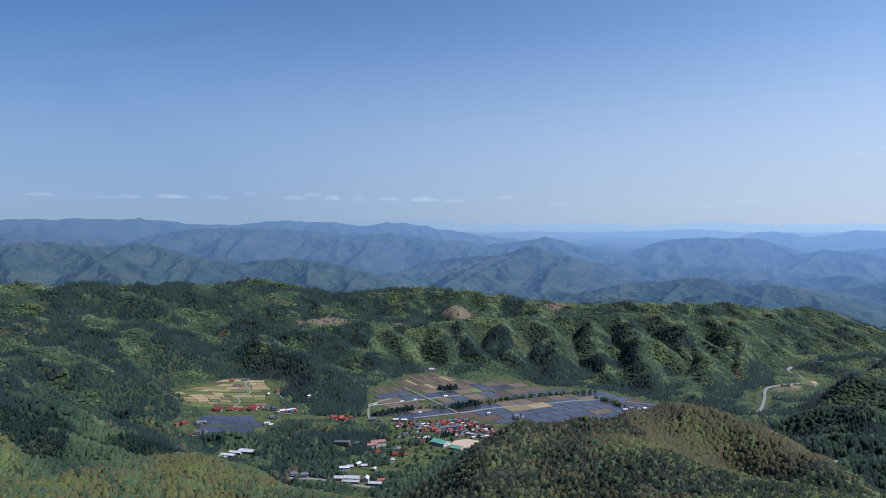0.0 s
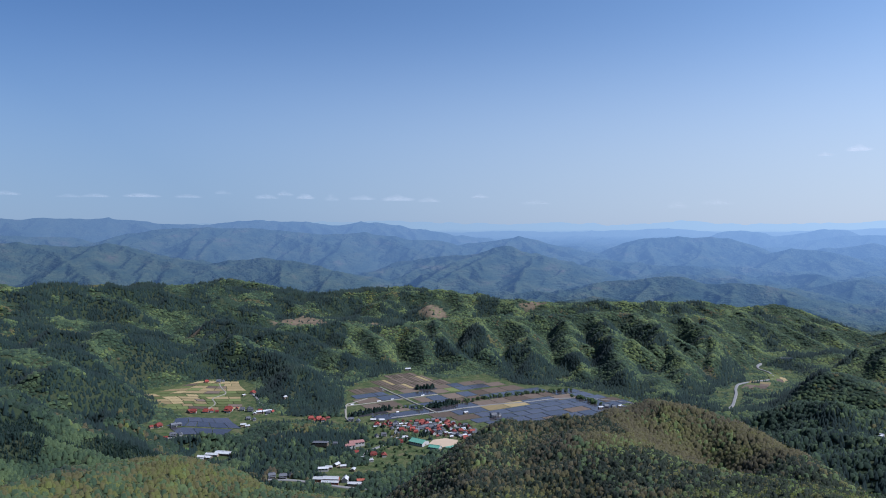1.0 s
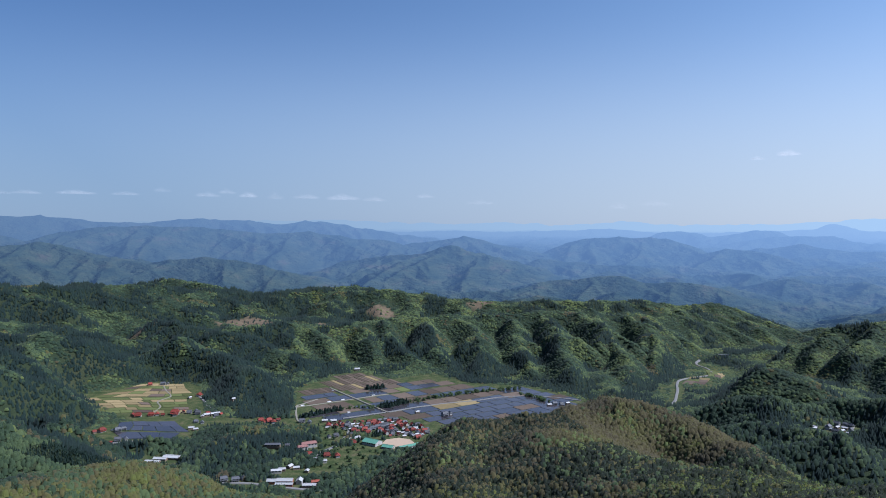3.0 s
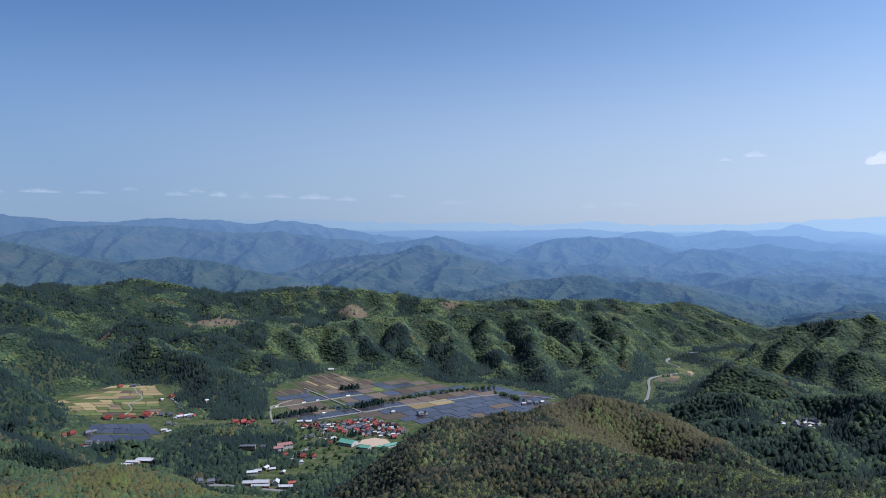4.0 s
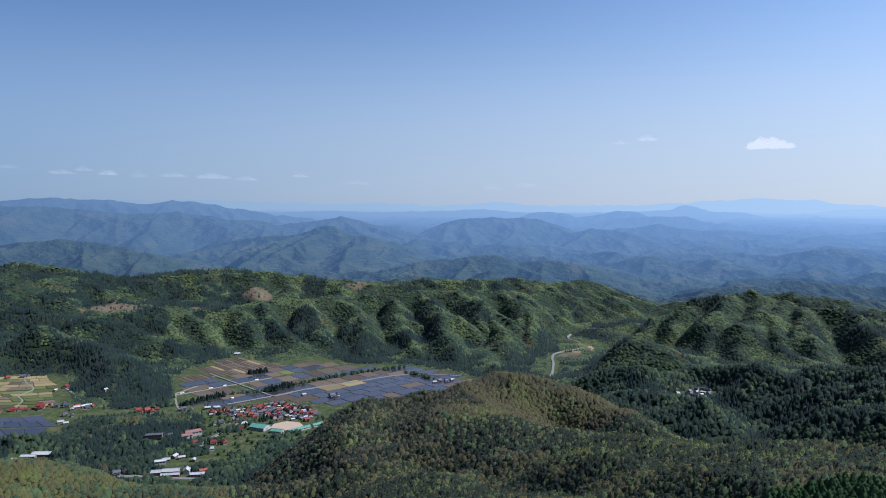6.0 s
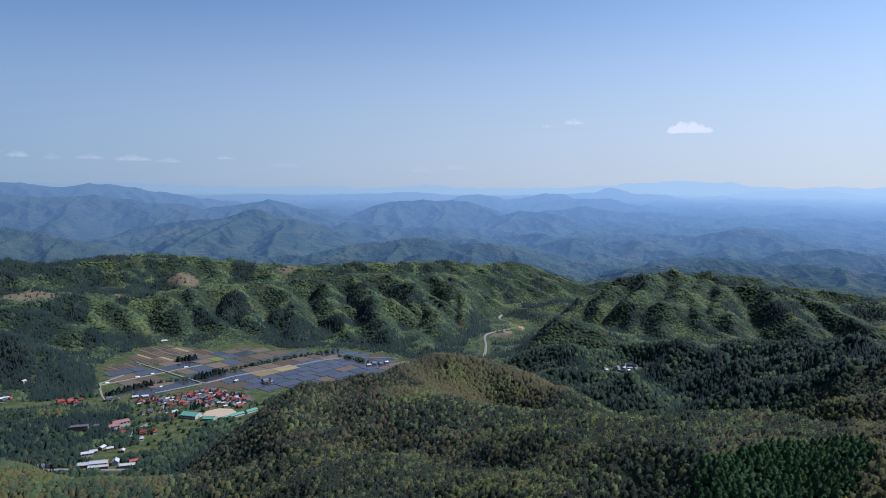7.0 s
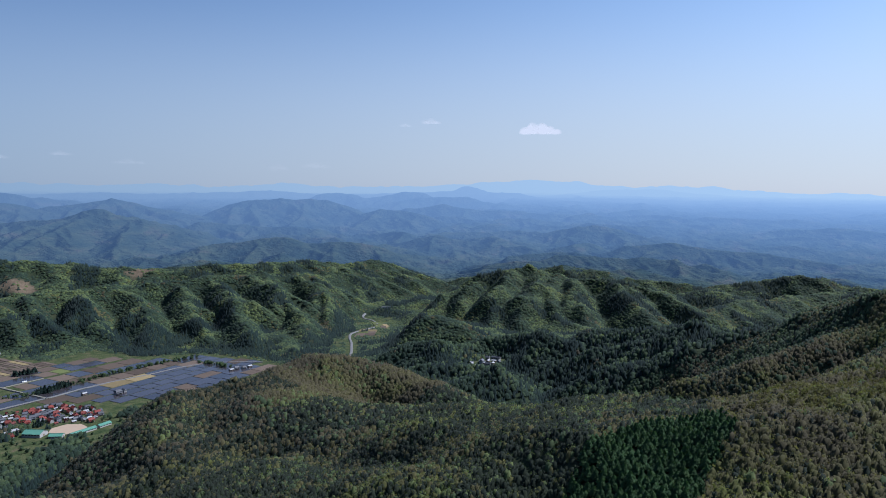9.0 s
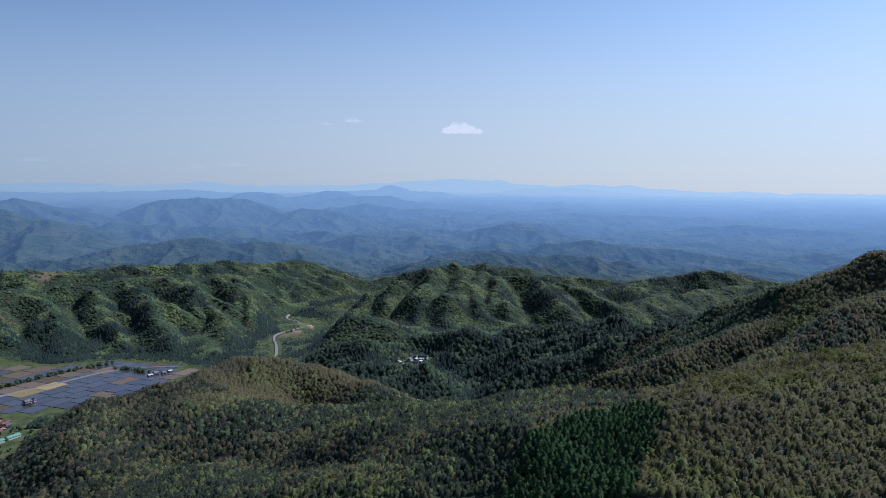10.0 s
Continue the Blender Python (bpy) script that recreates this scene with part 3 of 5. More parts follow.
FAR_H = [
    [(41.9, -0.52, 28), (45.0, 0.08, 28), (49.4, 0.23, 28), (53.7, -0.18, 28), (57.8, -0.41, 28), (63.7, -0.6, 28)],
    [(63.7, -0.6, 24), (67.3, -0.56, 24), (68.7, -0.39, 24), (70.4, -0.52, 24), (73.0, -0.79, 24), (77, -0.8, 24)],
]


def spot(p):
    a, e, R = radians(p[0]), radians(p[1]), p[2]
    return R * 1000 * math.sin(a), R * 1000 * math.cos(a), EYE[2] + R * 1000 * math.tan(e)


def far_crests():
    """Each crest with its side ridges and their twigs: points in metres from the eye, fall, rounding."""
    r = random.Random(77)
    out = []
    for line in FAR_A + FAR_B + FAR_C + FAR_D + FAR_E + FAR_F + FAR_G + FAR_H:
        pts = [spot(p) for p in line]
        R = line[0][2]
        gap = 36 * R if R < 12 else 70 * R
        out.append((pts, 0.40 if R < 30 else 0.3, 2.2 * R))
        if R > 30:
            continue
        for rib in ribs(pts, gap, min(150 * R, 1500), 0.2, r):
            out.append((rib, 0.66, 1.2 * R))
            if R < 12:
                out += [(twig, 0.66, 0.9 * R) for twig in ribs(rib, gap * 0.75, 30 * R, 0.36, r)]
    # lesser ridges all over the land between
    for R in np.geomspace(3.9, 15, 12):
        for a in np.arange(-36, 76, 5.0):
            a, q = a + r.uniform(-2, 2), R * r.uniform(0.95, 1.05)
            x, y = 1000 * q * math.sin(radians(a)), 1000 * q * math.cos(radians(a))
            top = far_base(np.array([float(a)]), np.array([q]))[0] + r.uniform(15, 80) * (1 - 0.35 * smooth(45, 62, a))
            turn, run = r.uniform(0, 3.14), 75 * q
            pts = [(x + run * k * math.cos(turn + 0.5 * k), y + run * k * math.sin(turn + 0.5 * k), top - 45 * k * k + r.uniform(-12, 12)) for k in (-1, -0.4, 0.2, 1)]
            out.append((pts, 0.42, 2 * R))
            for rib in ribs(pts, 40 * R, 70 * R, 0.22, r):
                out.append((rib, 0.62, 1.2 * R))
    return out


def far_base(deg, R):
    """The level of the valley floors."""
    t2 = smooth(40, 62, deg)
    steps = [3, 4.5, 6, 8, 10, 14, 20, 28, 46]
    base = np.interp(R, steps, [20, -80, -90, -40, 20, 110, 200, 250, 280]) * (1 - t2) + np.interp(R, steps, [-20, -110, -110, -70, -20, 40, 100, 160, 220]) * t2
    return base - 50 * smooth(20, 30, deg) * smooth(44, 36, deg) * smooth(6.5, 4.5, R)


def far_height(az, R):
    """Heights of the far country over headings (radians) and distances (km), as the eye sees them."""
    A, RR = np.meshgrid(az, R)
    X, Y = RR * np.sin(A), RR * np.cos(A)
    deg = np.degrees(A)
    t2 = smooth(40, 62, deg)
    base = far_base(deg, RR)
    swell = ridged(deg / 3.4 + 0.9 * fbm(deg / 2.5, np.log(RR) / 0.25, 2, 770), np.log(RR) / 0.22, 4, 760, 0.5)
    Z = base + (swell - 0.45) * np.clip(9 * RR, 35, 90) * (1 - 0.45 * t2)
    WX, WY = X * 1000 + 26 * np.minimum(RR, 7) * (fbm(X / 0.6, Y / 0.6, 3, 700) - 0.5), Y * 1000 + 26 * np.minimum(RR, 7) * (fbm(X / 0.6, Y / 0.6, 3, 720) - 0.5)
    k = 5.0
    for pts, fall, w in far_crests():
        for (ax, ay, za), (bx, by, zb) in zip(pts, pts[1:]):
            cx, cy = (ax + bx) / 2, (ay + by) / 2
            D = math.hypot(cx, cy)
            reach = math.hypot(bx - ax, by - ay) / 2 + (max(za, zb) + 90) / fall * (1 if D < 16000 else 0.6)
            half = math.asin(min(0.9, reach / D))
            mid = math.atan2(cx, cy)
            i0, i1 = np.searchsorted(az, (mid - half, mid + half))
            j0, j1 = np.searchsorted(R, ((D - reach) / 1000, (D + reach) / 1000))
            if i0 >= i1 or j0 >= j1:
                continue
            cut = np.s_[j0:j1, i0:i1]
            dx, dy = bx - ax, by - ay
            px, py = WX[cut] - ax, WY[cut] - ay
            t = np.clip((px * dx + py * dy) / (dx * dx + dy * dy), 0, 1)
            d = np.hypot(px - t * dx, py - t * dy)
            h = za + (zb - za) * t - fall * (np.sqrt(d * d + w * w) - w)
            old = Z[cut]
            Z[cut] = np.maximum(old, h) + np.log1p(np.exp(-np.abs(old - h) / k)) * k * 0.4
    grain = np.sqrt(RR / 5)
    Z = Z + (ridged(X / 0.23 / grain, Y / 0.23 / grain, 3, 810, 0.55) - 0.5) * 26 * grain * smooth(36, 14, RR)
    Z = Z + 260 * (fbm(deg / 1.1, RR / 9, 3, 830) - 0.5) * smooth(26, 34, RR)
    return Z


def build_far():
    """True headings and elevations from the middle of the walk."""
    az = np.radians(np.arange(-36, 75.5, 0.12))
    R = np.concatenate([np.geomspace(3.3, 12.0, 230)[:-1], np.geomspace(12.0, 46.0, 60)])
    A, RR = np.meshgrid(az, R)
    Z = far_height(az, R)
    join = smooth(3.75, 3.3, RR)
    Z = Z * (1 - join) + (HT(EYE[0] + RR * 1000 * np.sin(A), EYE[1] + RR * 1000 * np.cos(A)) + 5) * join
    # 43 km are drawn together into 1.6 km, so that each slope in sight keeps room
    rise = (Z - EYE[2]) / (RR * 1000)
    seen = np.maximum.accumulate(rise, axis=0)
    share = (seen - seen[0]) / (seen[-1] - seen[0])
    r = 3300 + 1560 * (0.35 * np.log(RR / R[0]) / math.log(R[-1] / R[0]) + 0.65 * share)
    lift = rise * r - 12 * smooth(3.34, 3.3, RR)
    v = np.stack([EYE[0] + r * np.sin(A), EYE[1] + r * np.cos(A), EYE[2] + lift], -1)
    # normals as at the slopes' true distance, steepened 1.9 times to deepen light and shade
    along = 1.9 * np.gradient(Z, R * 1000, axis=0)
    across = 1.9 * np.gradient(Z, az, axis=1) / (RR * 1000)
    normal = np.stack([-along * np.sin(A) - across * np.cos(A), -along * np.cos(A) + across * np.sin(A), np.ones(A.shape)], -1)
    normal /= np.linalg.norm(normal, axis=-1, keepdims=True)
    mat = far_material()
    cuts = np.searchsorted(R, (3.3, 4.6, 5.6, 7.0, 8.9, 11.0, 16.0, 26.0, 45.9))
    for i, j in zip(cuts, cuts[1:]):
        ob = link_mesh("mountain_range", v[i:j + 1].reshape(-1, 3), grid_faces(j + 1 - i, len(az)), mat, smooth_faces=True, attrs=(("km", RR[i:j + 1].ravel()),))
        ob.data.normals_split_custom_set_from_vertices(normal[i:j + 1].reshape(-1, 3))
        tagged(ob, "distant forested mountain country, blue with painted haze", "mountains", group="far ranges", kind="structure")
    return az, r, rise


FAR_AZ, FAR_R, FAR_RISE = build_far()


# ======== woods ========
def broad_template(rng, n, leaf=(0.11, 0.2), heart=0.86):
    """A broadleaf crown: clumps of leaves round an uneven bunch of limbs, over a rough dense heart."""
    lobes = rng.normal(0, 1, (5, 3)) * (0.26, 0.26, 0.14) + (0, 0, 0.62)
    v = []
    for _ in range(n):
        c = lobes[rng.integers(5)]
        d = rng.normal(0, 1, 3)
        d[2] = abs(d[2]) * 1.1 - 0.15
        d /= np.linalg.norm(d)
        p = c + d * (0.30, 0.30, 0.26) * rng.uniform(0.8, 1.15)
        t = np.cross(d, rng.normal(0, 1, 3))
        t /= np.linalg.norm(t)
        s = np.cross(d, t) + d * rng.uniform(-0.35, 0.35)
        a = rng.uniform(*leaf)
        v += [p + t * a - s * a * 0.6, p - t * a - s * a * 0.6, p + s * a]
    hv, hf = lump_template(rng)
    hv = hv * (heart, heart, heart * 0.84) + (0, 0, 0.12)
    v += [hv[i] for f in hf for i in f]
    v += [(0.05, 0, 0), (-0.04, 0.04, 0), (0, -0.02, 0.6)]
    return np.array(v)


def spire_template(rng, n, tiers, slim):
    """A conifer: drooping sprays in tiers round a stem."""
    v = []
    for k in range(n):
        h = 0.12 + 0.86 * ((k + rng.uniform(0, 1)) / n) ** 0.9
        a = rng.uniform(0, 2 * math.pi)
        r = slim * (1.03 - h) ** 0.8 * rng.uniform(0.8, 1.15)
        o = np.array([math.cos(a), math.sin(a), 0])
        t = np.array([-math.sin(a), math.cos(a), 0])
        w = r * 0.75 + 0.03
        v += [o * r * 0.1 + (0, 0, min(1, h + 0.16)), o * r + t * w + (0, 0, h - 0.05), o * r - t * w + (0, 0, h - 0.05)]
    v += [(0.03, 0, 0), (-0.03, 0.02, 0), (0, -0.02, 0.7)]
    return np.array(v)


def lump_template(rng):
    """A tree far off: a rough dome of leaves, five-sided below and three-sided on top."""
    turn = rng.uniform(0, 6.28)
    ring = [(math.cos(a) * r, math.sin(a) * r, rng.uniform(0.05, 0.28)) for a, r in zip(np.arange(5) * 1.2566 + turn, rng.uniform(0.46, 0.64, 5))]
    top = [(math.cos(a) * r, math.sin(a) * r, rng.uniform(0.78, 1.0)) for a, r in zip(np.arange(3) * 2.0944 + turn + 0.6, rng.uniform(0.22, 0.36, 3))]
    f = [(0, 1, 5), (1, 2, 6), (2, 3, 6), (3, 4, 7), (4, 0, 7), (1, 6, 5), (3, 7, 6), (0, 5, 7), (5, 6, 7)]
    return np.array(ring + top), np.array(f)


def cone_template(rng):
    """A cedar far off."""
    ring = [(math.cos(a) * rng.uniform(0.32, 0.46), math.sin(a) * rng.uniform(0.32, 0.46), rng.uniform(0.0, 0.2)) for a in np.arange(5) * math.pi * 0.4 + rng.uniform(0, 1)]
    return np.array(ring + [(0, 0, 1.0)]), np.array([(i, (i + 1) % 5, 5) for i in range(5)])


def plant(name, pts, width, tall, tone, templates, mat, label, rng, round_=1.7):
    """All trees of one kind joined: pts on the ground, each turned, sized and toned on its own."""
    pick = rng.integers(len(templates), size=len(pts))
    vs, ts, fs, ns, base = [], [], [], [], 0
    whole = isinstance(templates[0], tuple)
    for k, t in enumerate(templates):
        t, f = t if whole else (t, np.arange(len(t)).reshape(-1, 3))
        # every leaf turns its front outwards
        a0, a1, a2 = t[f[:, 0]], t[f[:, 1]], t[f[:, 2]]
        inward = (np.cross(a1 - a0, a2 - a0) * ((a0 + a1 + a2) / 3 - (0, 0, 0.4))).sum(1) < 0
        f = np.where(inward[:, None], f[:, ::-1], f)
        s = pick == k
        p, w, h, c = pts[s], width[s], tall[s], tone[s]
        a = rng.uniform(0, 2 * np.pi, len(p))
        ca, sa_ = np.cos(a)[:, None], np.sin(a)[:, None]
        x = (t[:, 0] * ca - t[:, 1] * sa_) * w[:, None] + p[:, :1]
        y = (t[:, 0] * sa_ + t[:, 1] * ca) * w[:, None] + p[:, 1:2]
        z = t[:, 2] * h[:, None] + p[:, 2:3]
        vs.append(np.stack([x, y, z], -1).reshape(-1, 3))
        out = t - (0, 0, 0.4)
        out[:, 2] = np.maximum(out[:, 2], 0.12)
        out = out / (np.linalg.norm(out, axis=1, keepdims=True) + 1e-6) * round_
        lean = np.stack([HT(p[:, 0] - 12, p[:, 1]) - HT(p[:, 0] + 12, p[:, 1]), HT(p[:, 0], p[:, 1] - 12) - HT(p[:, 0], p[:, 1] + 12), np.full(len(p), 18.0)], -1)
        lean /= np.linalg.norm(lean, axis=1, keepdims=True)
        ns.append(np.stack([out[:, 0] * ca - out[:, 1] * sa_ + lean[:, :1], out[:, 0] * sa_ + out[:, 1] * ca + lean[:, 1:2], out[:, 2] + lean[:, 2:3]], -1).reshape(-1, 3))
        ts.append(np.repeat(c, len(t)))
        fs.append((f[None] + (base + np.arange(len(p)) * len(t))[:, None, None]).reshape(-1, 3))
        base += len(p) * len(t)
    ob = link_mesh(name, np.concatenate(vs), np.concatenate(fs), mat, attrs=(("tone", np.concatenate(ts)),), smooth_faces=True)
    # leaves take the light as their crown's rounded mass and the slope do
    ns = np.concatenate(ns)
    ob.data.normals_split_custom_set_from_vertices((ns / np.linalg.norm(ns, axis=1, keepdims=True)).astype(np.float32))
    return tagged(ob, label, "trees", kind="stuff")


rng = np.random.default_rng(7)


def scatter(r0, r1, spacing, a0=-37, a1=78):
    """Jittered points over a sector of the plan."""
    n = int(math.radians(a1 - a0) / 2 * (r1 * r1 - r0 * r0) / spacing ** 2)
    r = np.sqrt(rng.uniform(r0 * r0, r1 * r1, n))
    a = np.radians(rng.uniform(a0, a1, n))
    return r * np.sin(a), r * np.cos(a)


def screened(x, y, z):
    """How far a place lies below the line of sight over the ground before it, seen from the air over the spur."""
    least = np.full(x.shape, 1e9)
    for ex, ey, ez in ((0.0, 0.0, 390.0), (-55.0, -12.0, 395.5), (-100.0, -8.0, 397.5)):
        hid = np.full(x.shape, -1e9)
        d = np.hypot(x - ex, y - ey)
        for f in np.linspace(0.35, 0.97, 26):
            px_, py_ = ex + (x - ex) * f, ey + (y - ey) * f
            hid = np.maximum(hid, (HT(px_, py_) + 2 - ez) / (d * f))
        least = np.minimum(least, hid * d + ez - z)
    return least


PINE_PLOT = [(136, 156), (112, 188), (116, 210), (152, 226), (194, 226), (214, 200), (194, 178), (160, 168)]

CEDAR_KNOB = [(-480, 1980), (-360, 1900), (-280, 1800), (-190, 1730), (-160, 1660), (-190, 1580), (-290, 1560), (-335, 1600), (-350, 1700), (-400, 1840)]
LOW_WOOD = [(-330, 1190), (-300, 1290), (-140, 1335), (-108, 1290), (-130, 1200), (-260, 1165)]


def kinds(x, y, z):
    """Which kind grows where: 0 broadleaf, 1 budding, 2 cedar, 3 pine, 4 young pine plantation."""
    r = np.hypot(x, y)
    k = np.zeros(x.shape, int)
    damp = fbm(x / 85, y / 85, 3, 500) + 0.05 * (rng.uniform(0, 1, x.shape) - 0.5)
    k[(damp > 0.535 + 0.065 * (x > 60) + 0.045 * (x > 380) - 0.06 * (x < -250) - 0.03 * ((r < 1600) & (x < 0))) & (r > 950)] = 2
    k[(inside(x, y, CEDAR_KNOB) > -8 * damp) & (rng.uniform(0, 1, x.shape) < 0.92)] = 2
    k[(inside(x, y, LOW_WOOD) > -12 * damp) & (rng.uniform(0, 1, x.shape) < 0.62)] = 2
    dry = fbm(x / 85, y / 85, 3, 520) + 0.22 * (rng.uniform(0, 1, x.shape) - 0.5)
    near = r < 1000
    beyond = near & (x < -60) & (y > 620 - 0.35 * (x + 60))
    k[near & ~beyond & (dry > 0.50)] = 1
    k[beyond & (damp > 0.49)] = 2
    knoll = near & (y > 570) & (x > 90) & (rng.uniform(0, 1, x.shape) < 0.8)
    k[knoll] = 1
    flank = near & (x > -40) & (x < 190) & (y > 380) & (z < 196)
    pick = rng.uniform(0, 1, x.shape)
    slope = near & (y < 600) & (x > -60) & (x < 380)
    k[slope] = np.where(pick[slope] < 0.78, 3, np.where(pick[slope] < 0.90, 1, 0))
    glade = slope & (fbm(x / 45, y / 45, 3, 545) > 0.57)
    k[glade] = np.where(pick[glade] < 0.35, 3, np.where(pick[glade] < 0.85, 1, 0))
    k[flank & (pick < 0.62)] = 3
    k[flank & (pick > 0.72)] = 1
    bare = near & (y < 152 + 0.65 * (x - 130)) & (x > 90) & (x < 420) & (y < 330) & (rng.uniform(0, 1, x.shape) < 0.85)
    k[bare] = 1
    hollow = near & ~beyond & (x < -60) & (z > 150) & (rng.uniform(0, 1, x.shape) < 0.4)
    k[hollow] = 1
    across = near & (x > 400)
    k[across] = np.where(pick[across] < 0.34, 3, np.where(dry[across] > 0.54, 1, 0))
    fold = y - 340 - (800 - x) * 0.38
    warm = across & (fold < 6) & (fold > -85) & (x < 800) & (x > 570) & (pick < 0.85)
    k[warm] = 1
    k[(inside(x, y, FIELD_MAIN) > -6) & (rng.uniform(0, 1, x.shape) < 0.65)] = 0
    k[(~near) & (x > 480) & (y < 1080) & (openness(x, y) < 0.3) & (pick < 0.5)] = 2
    k[inside(x, y, PINE_PLOT) > 0] = -1
    k[(~near) & (k == 0) & (dry > 0.77)] = 1
    edge = (~near) & (flatness(x, y) > 0.1) & (openness(x, y) < 0.3) & (damp > 0.44) & (rng.uniform(0, 1, x.shape) < 0.75)
    k[edge] = 2
    return k


VILLAGE = [(-100, 1400), (-90, 1425), (-41, 1437), (45, 1452), (103, 1392), (110, 1350), (75, 1300), (16, 1329), (-48, 1370)]
RIVER_ROAD = [(640, 1470), (672, 1520), (708, 1590), (745, 1665), (780, 1745), (825, 1825), (890, 1885), (960, 1935), (1000, 1990), (1020, 2060), (1015, 2120), (1050, 2170)]
# places kept free of trees round buildings: x, y, reach
CLEARINGS = [(-3, 1287, 34), (30, 1262, 24), (45, 1290, 34), (80, 1265, 30), (-160, 1104, 16), (-135, 1100, 20), (-105, 1085, 18), (-175, 1258, 20), (-116, 1280, 22), (-95, 1262, 14), (-150, 1152, 18),
             (-225, 1121, 18), (-139, 1172, 16), (-300, 1600, 12), (-204, 1456, 18), (545, 1010, 28), (525, 985, 22), (505, 955, 20)]


def woods():
    broad = [broad_template(rng, 7, (0.08, 0.15), 1.05) for _ in range(9)]
    thin = [broad_template(rng, 8, (0.07, 0.13), 1.0) for _ in range(9)]
    spire = [spire_template(rng, 24, 6, 0.30) for _ in range(4)]
    tuft = [broad_template(rng, 8, (0.07, 0.14), 0.98) * (0.9, 0.9, 1.0) for _ in range(9)]
    fine_broad = [broad_template(rng, 10, (0.07, 0.13), 0.94) for _ in range(9)]
    lump = [lump_template(rng) for _ in range(8)]
    mid_broad = [broad_template(rng, 9, (0.08, 0.14), 1.1) for _ in range(8)]
    cone = [cone_template(rng) for _ in range(4)]
    for r0, r1, gap_, scale in ((170, 480, 2.1, 0.64), (480, 1000, 2.75, 0.84)):
        x, y = scatter(r0, r1, gap_)
        z = HT(x, y)
        steep = (394 - z) / np.hypot(x + 50, y + 8) > 0.47
        keep = (openness(x, y) < 0.4) & ((screened(x, y, z + 8) < 0) & ~steep | (rng.uniform(0, 1, x.shape) < 0.1))
        x, y, z = x[keep], y[keep], z[keep]
        k = kinds(x, y, z)
        patch = fbm(x / 40, y / 40, 3, 560)
        for kind, name, tmpl, mat, w, h, label in (
            (0, "broadleaf_wood", broad, M_BROAD, 5.2, 7.0, "fresh green broadleaf woodland on the near slopes"),
            (1, "budding_wood", thin, M_BARE, 5.0, 6.5, "grey-brown woodland just coming into leaf"),
            (2, "cedar_wood", spire, M_CEDAR, 5.0, 11.0, "dark green cedar woodland"),
            (3, "pine_wood", tuft, M_PINE, 4.6, 6.5, "dull green pine woodland on the near slope"),
        ):
            s = k == kind
            n = s.sum()
            if n < 5:
                continue
            bare = (kind == 1) & (y[s] < 330) & (x[s] > 60) & (y[s] < 152 + 0.65 * (x[s] - 130))
            if r1 < 500 and kind in (0, 1):
                tmpl = fine_broad
            size = rng.uniform(0.55, 1.35, n) * scale * (1 + 0.12 * bare)
            tone = np.clip(rng.normal(0.45, 0.11, n) + (patch[s] - 0.5) * 1.1 + 0.1 * bare + 0.18 * ((kind == 1) & ~bare & (y[s] < 560)) - 0.08 * ((kind == 1) & (y[s] >= 560) & (x[s] > 0)) - 0.12 * (kind == 3) + 0.3 * ((kind == 0) & (x[s] < 400) & (x[s] > -60)) + 0.12 * (x[s] < -60) * (kind == 1) - 0.02 * ((kind == 0) & (x[s] > 400)), 0, 1)
            plant(name, np.stack([x[s], y[s], z[s] - 0.32 * h * size], -1), w * size, h * size * rng.uniform(0.85, 1.15, n), tone, tmpl, mat, label, rng)
    for r0, r1, gap_, shape, tall in ((1000, 1500, 5.5, mid_broad, 1.75), (1500, 2350, 5.7, lump, 0.9), (2350, 3330, 7.0, lump, 0.8)):
        x, y = scatter(r0, r1, gap_, -38, 76)
        z = HT(x, y)
        built = np.full(x.shape, False)
        for hx, hy, reach in CLEARINGS + [(p[0], p[1], 17) for p in (between(RIVER_ROAD, t) for t in np.linspace(0, 1, 60))]:
            built |= np.hypot(x - hx, y - hy) < reach
        gap = (inside(x, y, FIELD_MAIN) > 0) & (y < 1345) & (fbm(x / 38, y / 38, 3, 610) + 0.0008 * (1260 - y) > 0.47 + 0.09 * ((x > -165) & (y > 1120))) & (inside(x, y, VILLAGE) < -8)
        gap |= (inside(x, y, FIELD_ROAD) > 0) & (fbm(x / 45, y / 45, 3, 620) > 0.47) & (x + 0.72 * y - 1890 > 20)
        gap |= (inside(x, y, FIELD_ROAD) > 0) & (y < 1640) & (fbm(x / 45, y / 45, 3, 620) > 0.36)
        op = openness(x, y)
        gap |= (op > 0.1) & (op < 0.93) & (rng.uniform(0, 1, x.shape) < 0.5)
        keep = ((op < 0.5) | gap) & ~built & ((cleared(x, y) < 0.5) | (rng.uniform(0, 1, x.shape) < 0.1)) & ((screened(x, y, z + 9) < 0) | (rng.uniform(0, 1, x.shape) < 0.05))
        x, y, z = x[keep], y[keep], z[keep]
        k = kinds(x, y, z)
        patch = fbm(x / 48, y / 48, 3, 570)
        for kind, name, tmpl, mat, w, h, label in (
            (0, "broadleaf_wood", shape, M_BROAD, 8.6, 5.0, "green broadleaf woodland over the far hills"),
            (1, "budding_wood", shape, M_BARE, 7.8, 4.8, "grey-brown budding trees among the far woods"),
            (2, "cedar_wood", cone, M_CEDAR, 7.6, 10.0, "dark cedar plantations over the far hills"),
        ):
            s = k == kind
            n = s.sum()
            size = rng.uniform(0.7, 1.35, n) if r1 < 1600 else rng.uniform(0.7, 1.3, n) * (1 if r1 < 2500 else 1.15)
